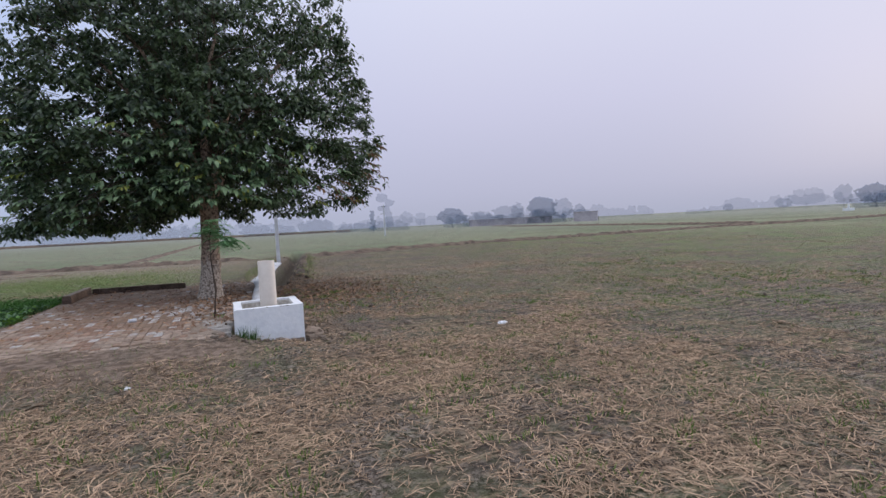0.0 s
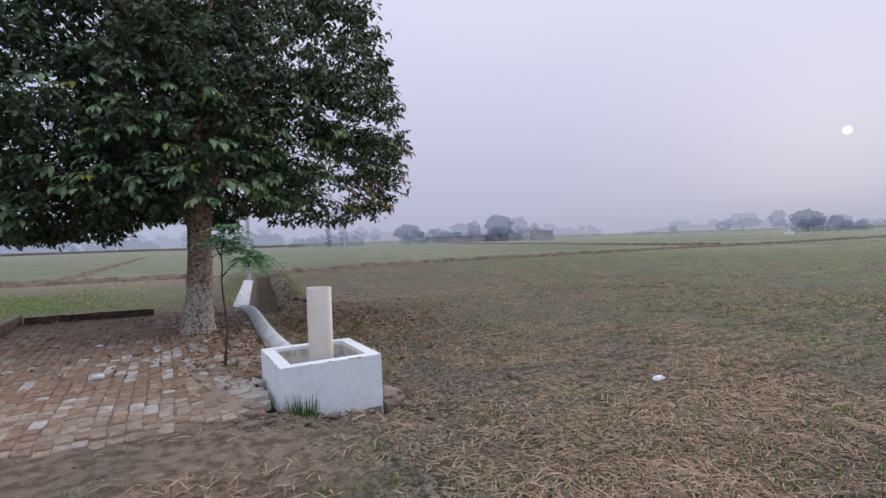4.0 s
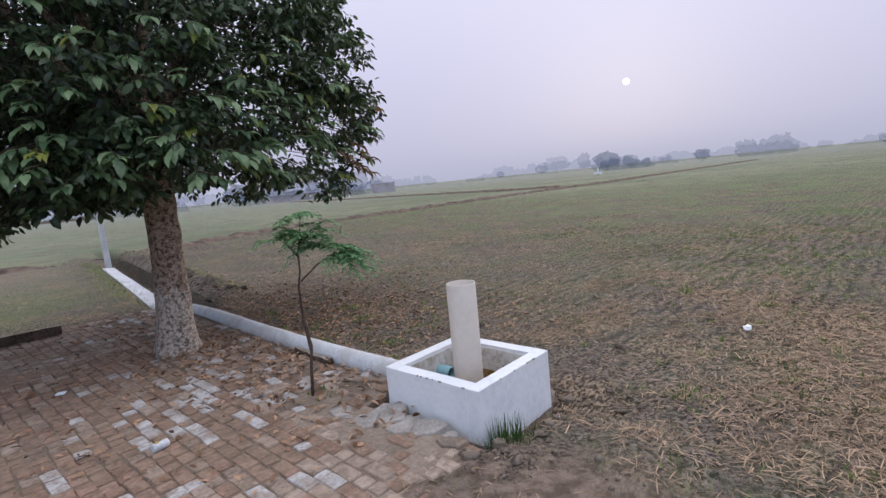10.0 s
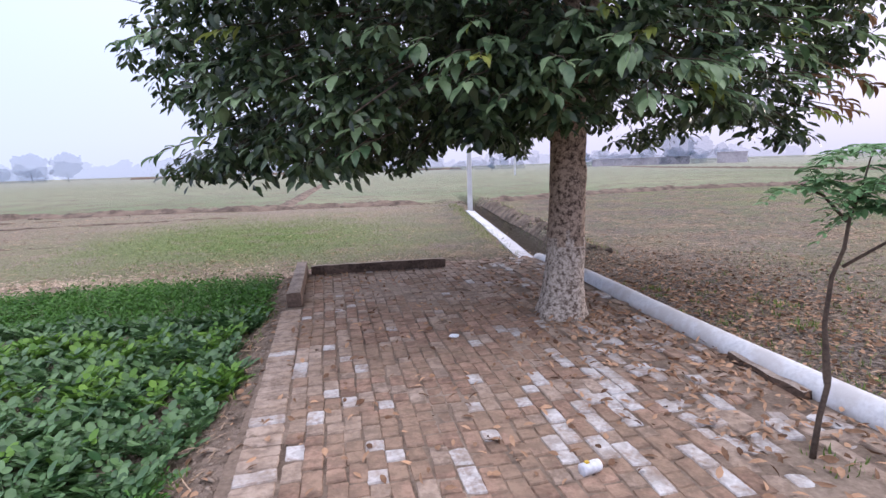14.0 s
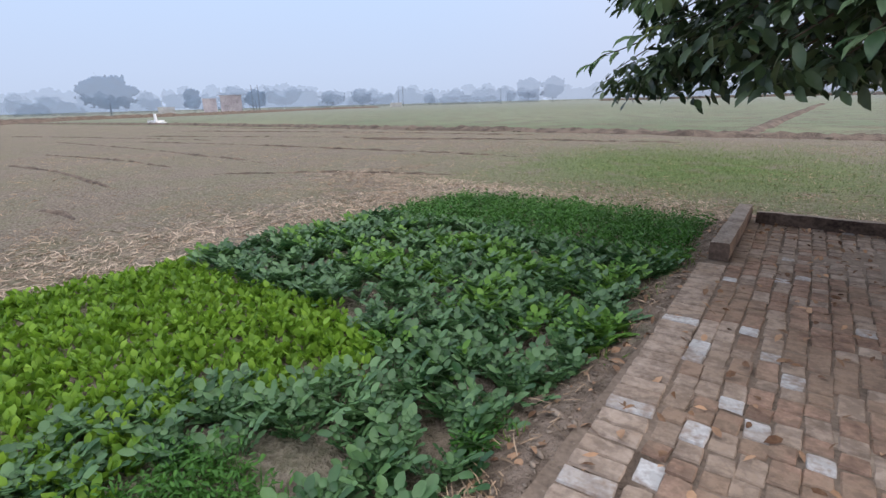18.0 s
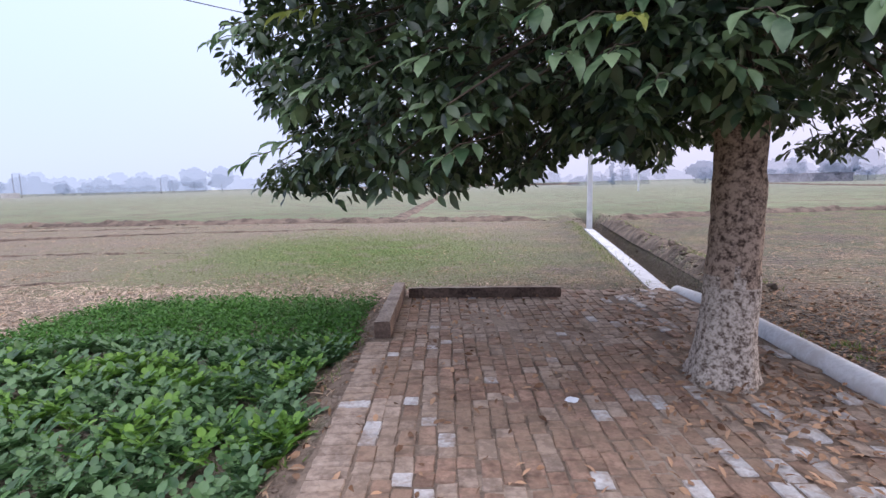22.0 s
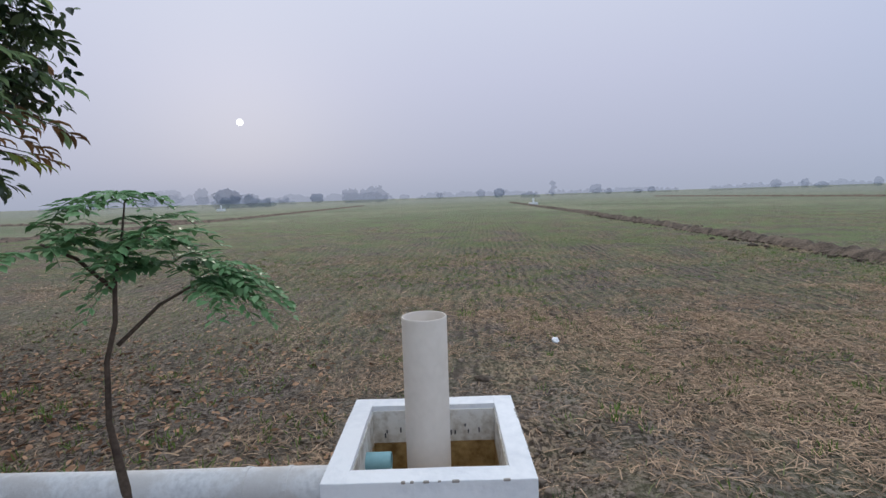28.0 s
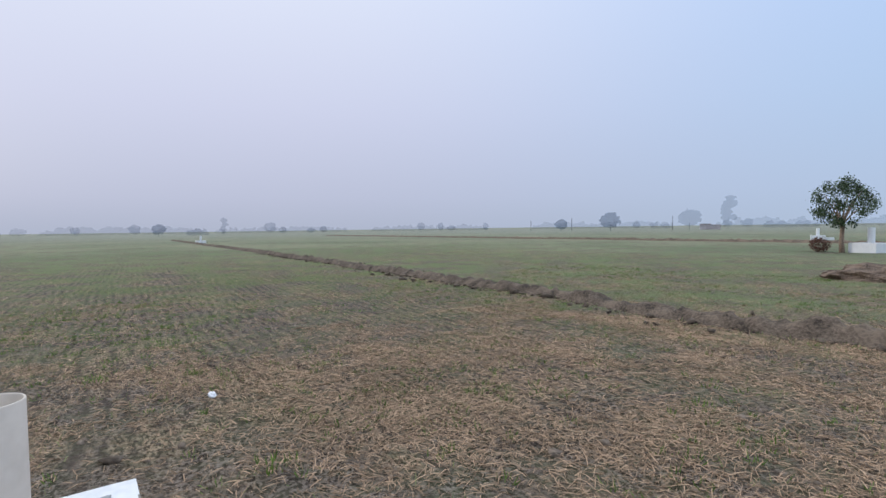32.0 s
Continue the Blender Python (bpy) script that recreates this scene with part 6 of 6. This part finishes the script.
# broken cement apron and single stones at the tank's corner
r_st = random.Random(8)
for sx, sy, s, flat in ((-0.16, 8.28, 0.24, 1), (-0.30, 8.62, 0.17, 1), (-0.12, 7.86, 0.17, 1), (-0.20, 7.60, 0.10, 0), (-0.06, 7.50, 0.08, 0), (0.42, 7.26, 0.05, 0), (0.80, 7.32, 0.05, 0), (1.10, 7.62, 0.12, 0), (1.16, 7.90, 0.10, 0), (1.22, 7.45, 0.06, 0), (-0.10, 8.06, 0.11, 1), (-0.24, 8.02, 0.12, 1), (-0.08, 7.70, 0.09, 1), (-0.36, 8.34, 0.16, 1), (-0.22, 7.38, 0.07, 0), (0.02, 7.32, 0.06, 0), (0.62, 7.30, 0.06, 0)):
    bm = bmesh.new()
    k = r_st.choice((5, 6))
    turn = r_st.uniform(0, 6)
    ring = [(math.cos(turn + 2 * math.pi * i / k) * s * r_st.uniform(0.65, 1.1), math.sin(turn + 2 * math.pi * i / k) * s * r_st.uniform(0.65, 1.1)) for i in range(k)]
    lo = [bm.verts.new((a, b, -0.06)) for a, b in ring]
    hi = [bm.verts.new((a * 0.96, b * 0.96, 0.012 + r_st.uniform(-0.006, 0.008))) for a, b in ring]
    for i in range(k):
        bm.faces.new((lo[i], lo[(i + 1) % k], hi[(i + 1) % k], hi[i]))
    bm.faces.new(hi)
    bm.faces.new(lo[::-1])
    bmesh.ops.bevel(bm, geom=[e for e in bm.edges if all(q.co.z > 0 for q in e.verts)], offset=0.006, segments=1, affect="EDGES")
    ob = part("cement_fragment", bm, M_FRAGMENT if flat else M_CLOD)
    ob.location = (sx, sy, float(ground_height(np.array([sx]), np.array([sy]))[0]) + (0.022 if flat else 0.015))
    ob.rotation_euler = (r_st.gauss(0, 0.05), r_st.gauss(0, 0.05), 0)
    tagged(ob, "flat broken slab of grey cement beside the tank" if flat else "lump of broken mortar beside the tank", "stone", "fragments round the tank")


def grass_tuft(at, blades, tall, spread, label, seed, mat=M_TUFT):
    pr = np.random.default_rng(seed)
    a, rr = pr.uniform(0, 2 * np.pi, blades), spread * np.sqrt(pr.uniform(0, 1, blades))
    base = np.stack([np.cos(a) * rr, np.sin(a) * rr, np.zeros(blades)], 1)
    d = np.stack([np.cos(a) * 0.3, np.sin(a) * 0.3, np.ones(blades)], 1) + pr.normal(0, 0.16, (blades, 3))
    up = np.stack([np.cos(a), np.sin(a), np.zeros(blades)], 1)
    s = pr.uniform(*tall, blades)
    v, f_ = scatter(BLADE_V, BLADE_T, base, frames_from(d, up), np.stack([np.full(blades, 0.012), s, s], 1))
    ob = new("grass_tuft", quick_mesh("grass_tuft", v, f_, mat))
    ob.location = at
    return tagged(ob, label, "grass", "grass tufts", "stuff")


grass_tuft((0.17, 7.36, -0.03), 210, (0.20, 0.40), 0.065, "lush green grass tuft at the tank's corner", 1, M_REED)
grass_tuft((0.10, 7.44, 0.0), 30, (0.08, 0.18), 0.07, "small green grass tuft at the tank's corner", 2)
for i, (tx, ty, tz) in enumerate(((-0.2, 9.08, FLOOR - 0.02), (-0.8, 6.3, 0.09), (-0.35, 6.0, 0.09), (-0.5, 3.4, 0.09), (0.3, 3.0, 0.09), (1.4, 9.9, 0.09), (2.3, 11.9, 0.09), (1.9, 11.2, 0.09), (5.0, 7.6, 0.09), (1.6, 6.6, 0.09), (-2.4, 15.6, 0.12), (-0.3, 15.5, 0.12), (0.25, 15.3, 0.12), (-3.5, 15.3, 0.1))):
    grass_tuft((tx, ty, tz), 30, (0.04, 0.09), 0.15, "thin grass tuft growing in the soil", 10 + i)


# ---- bricks of the yard ----
for me, m in keep_bricks:
    piece("brick", me, yard).matrix_basis = m
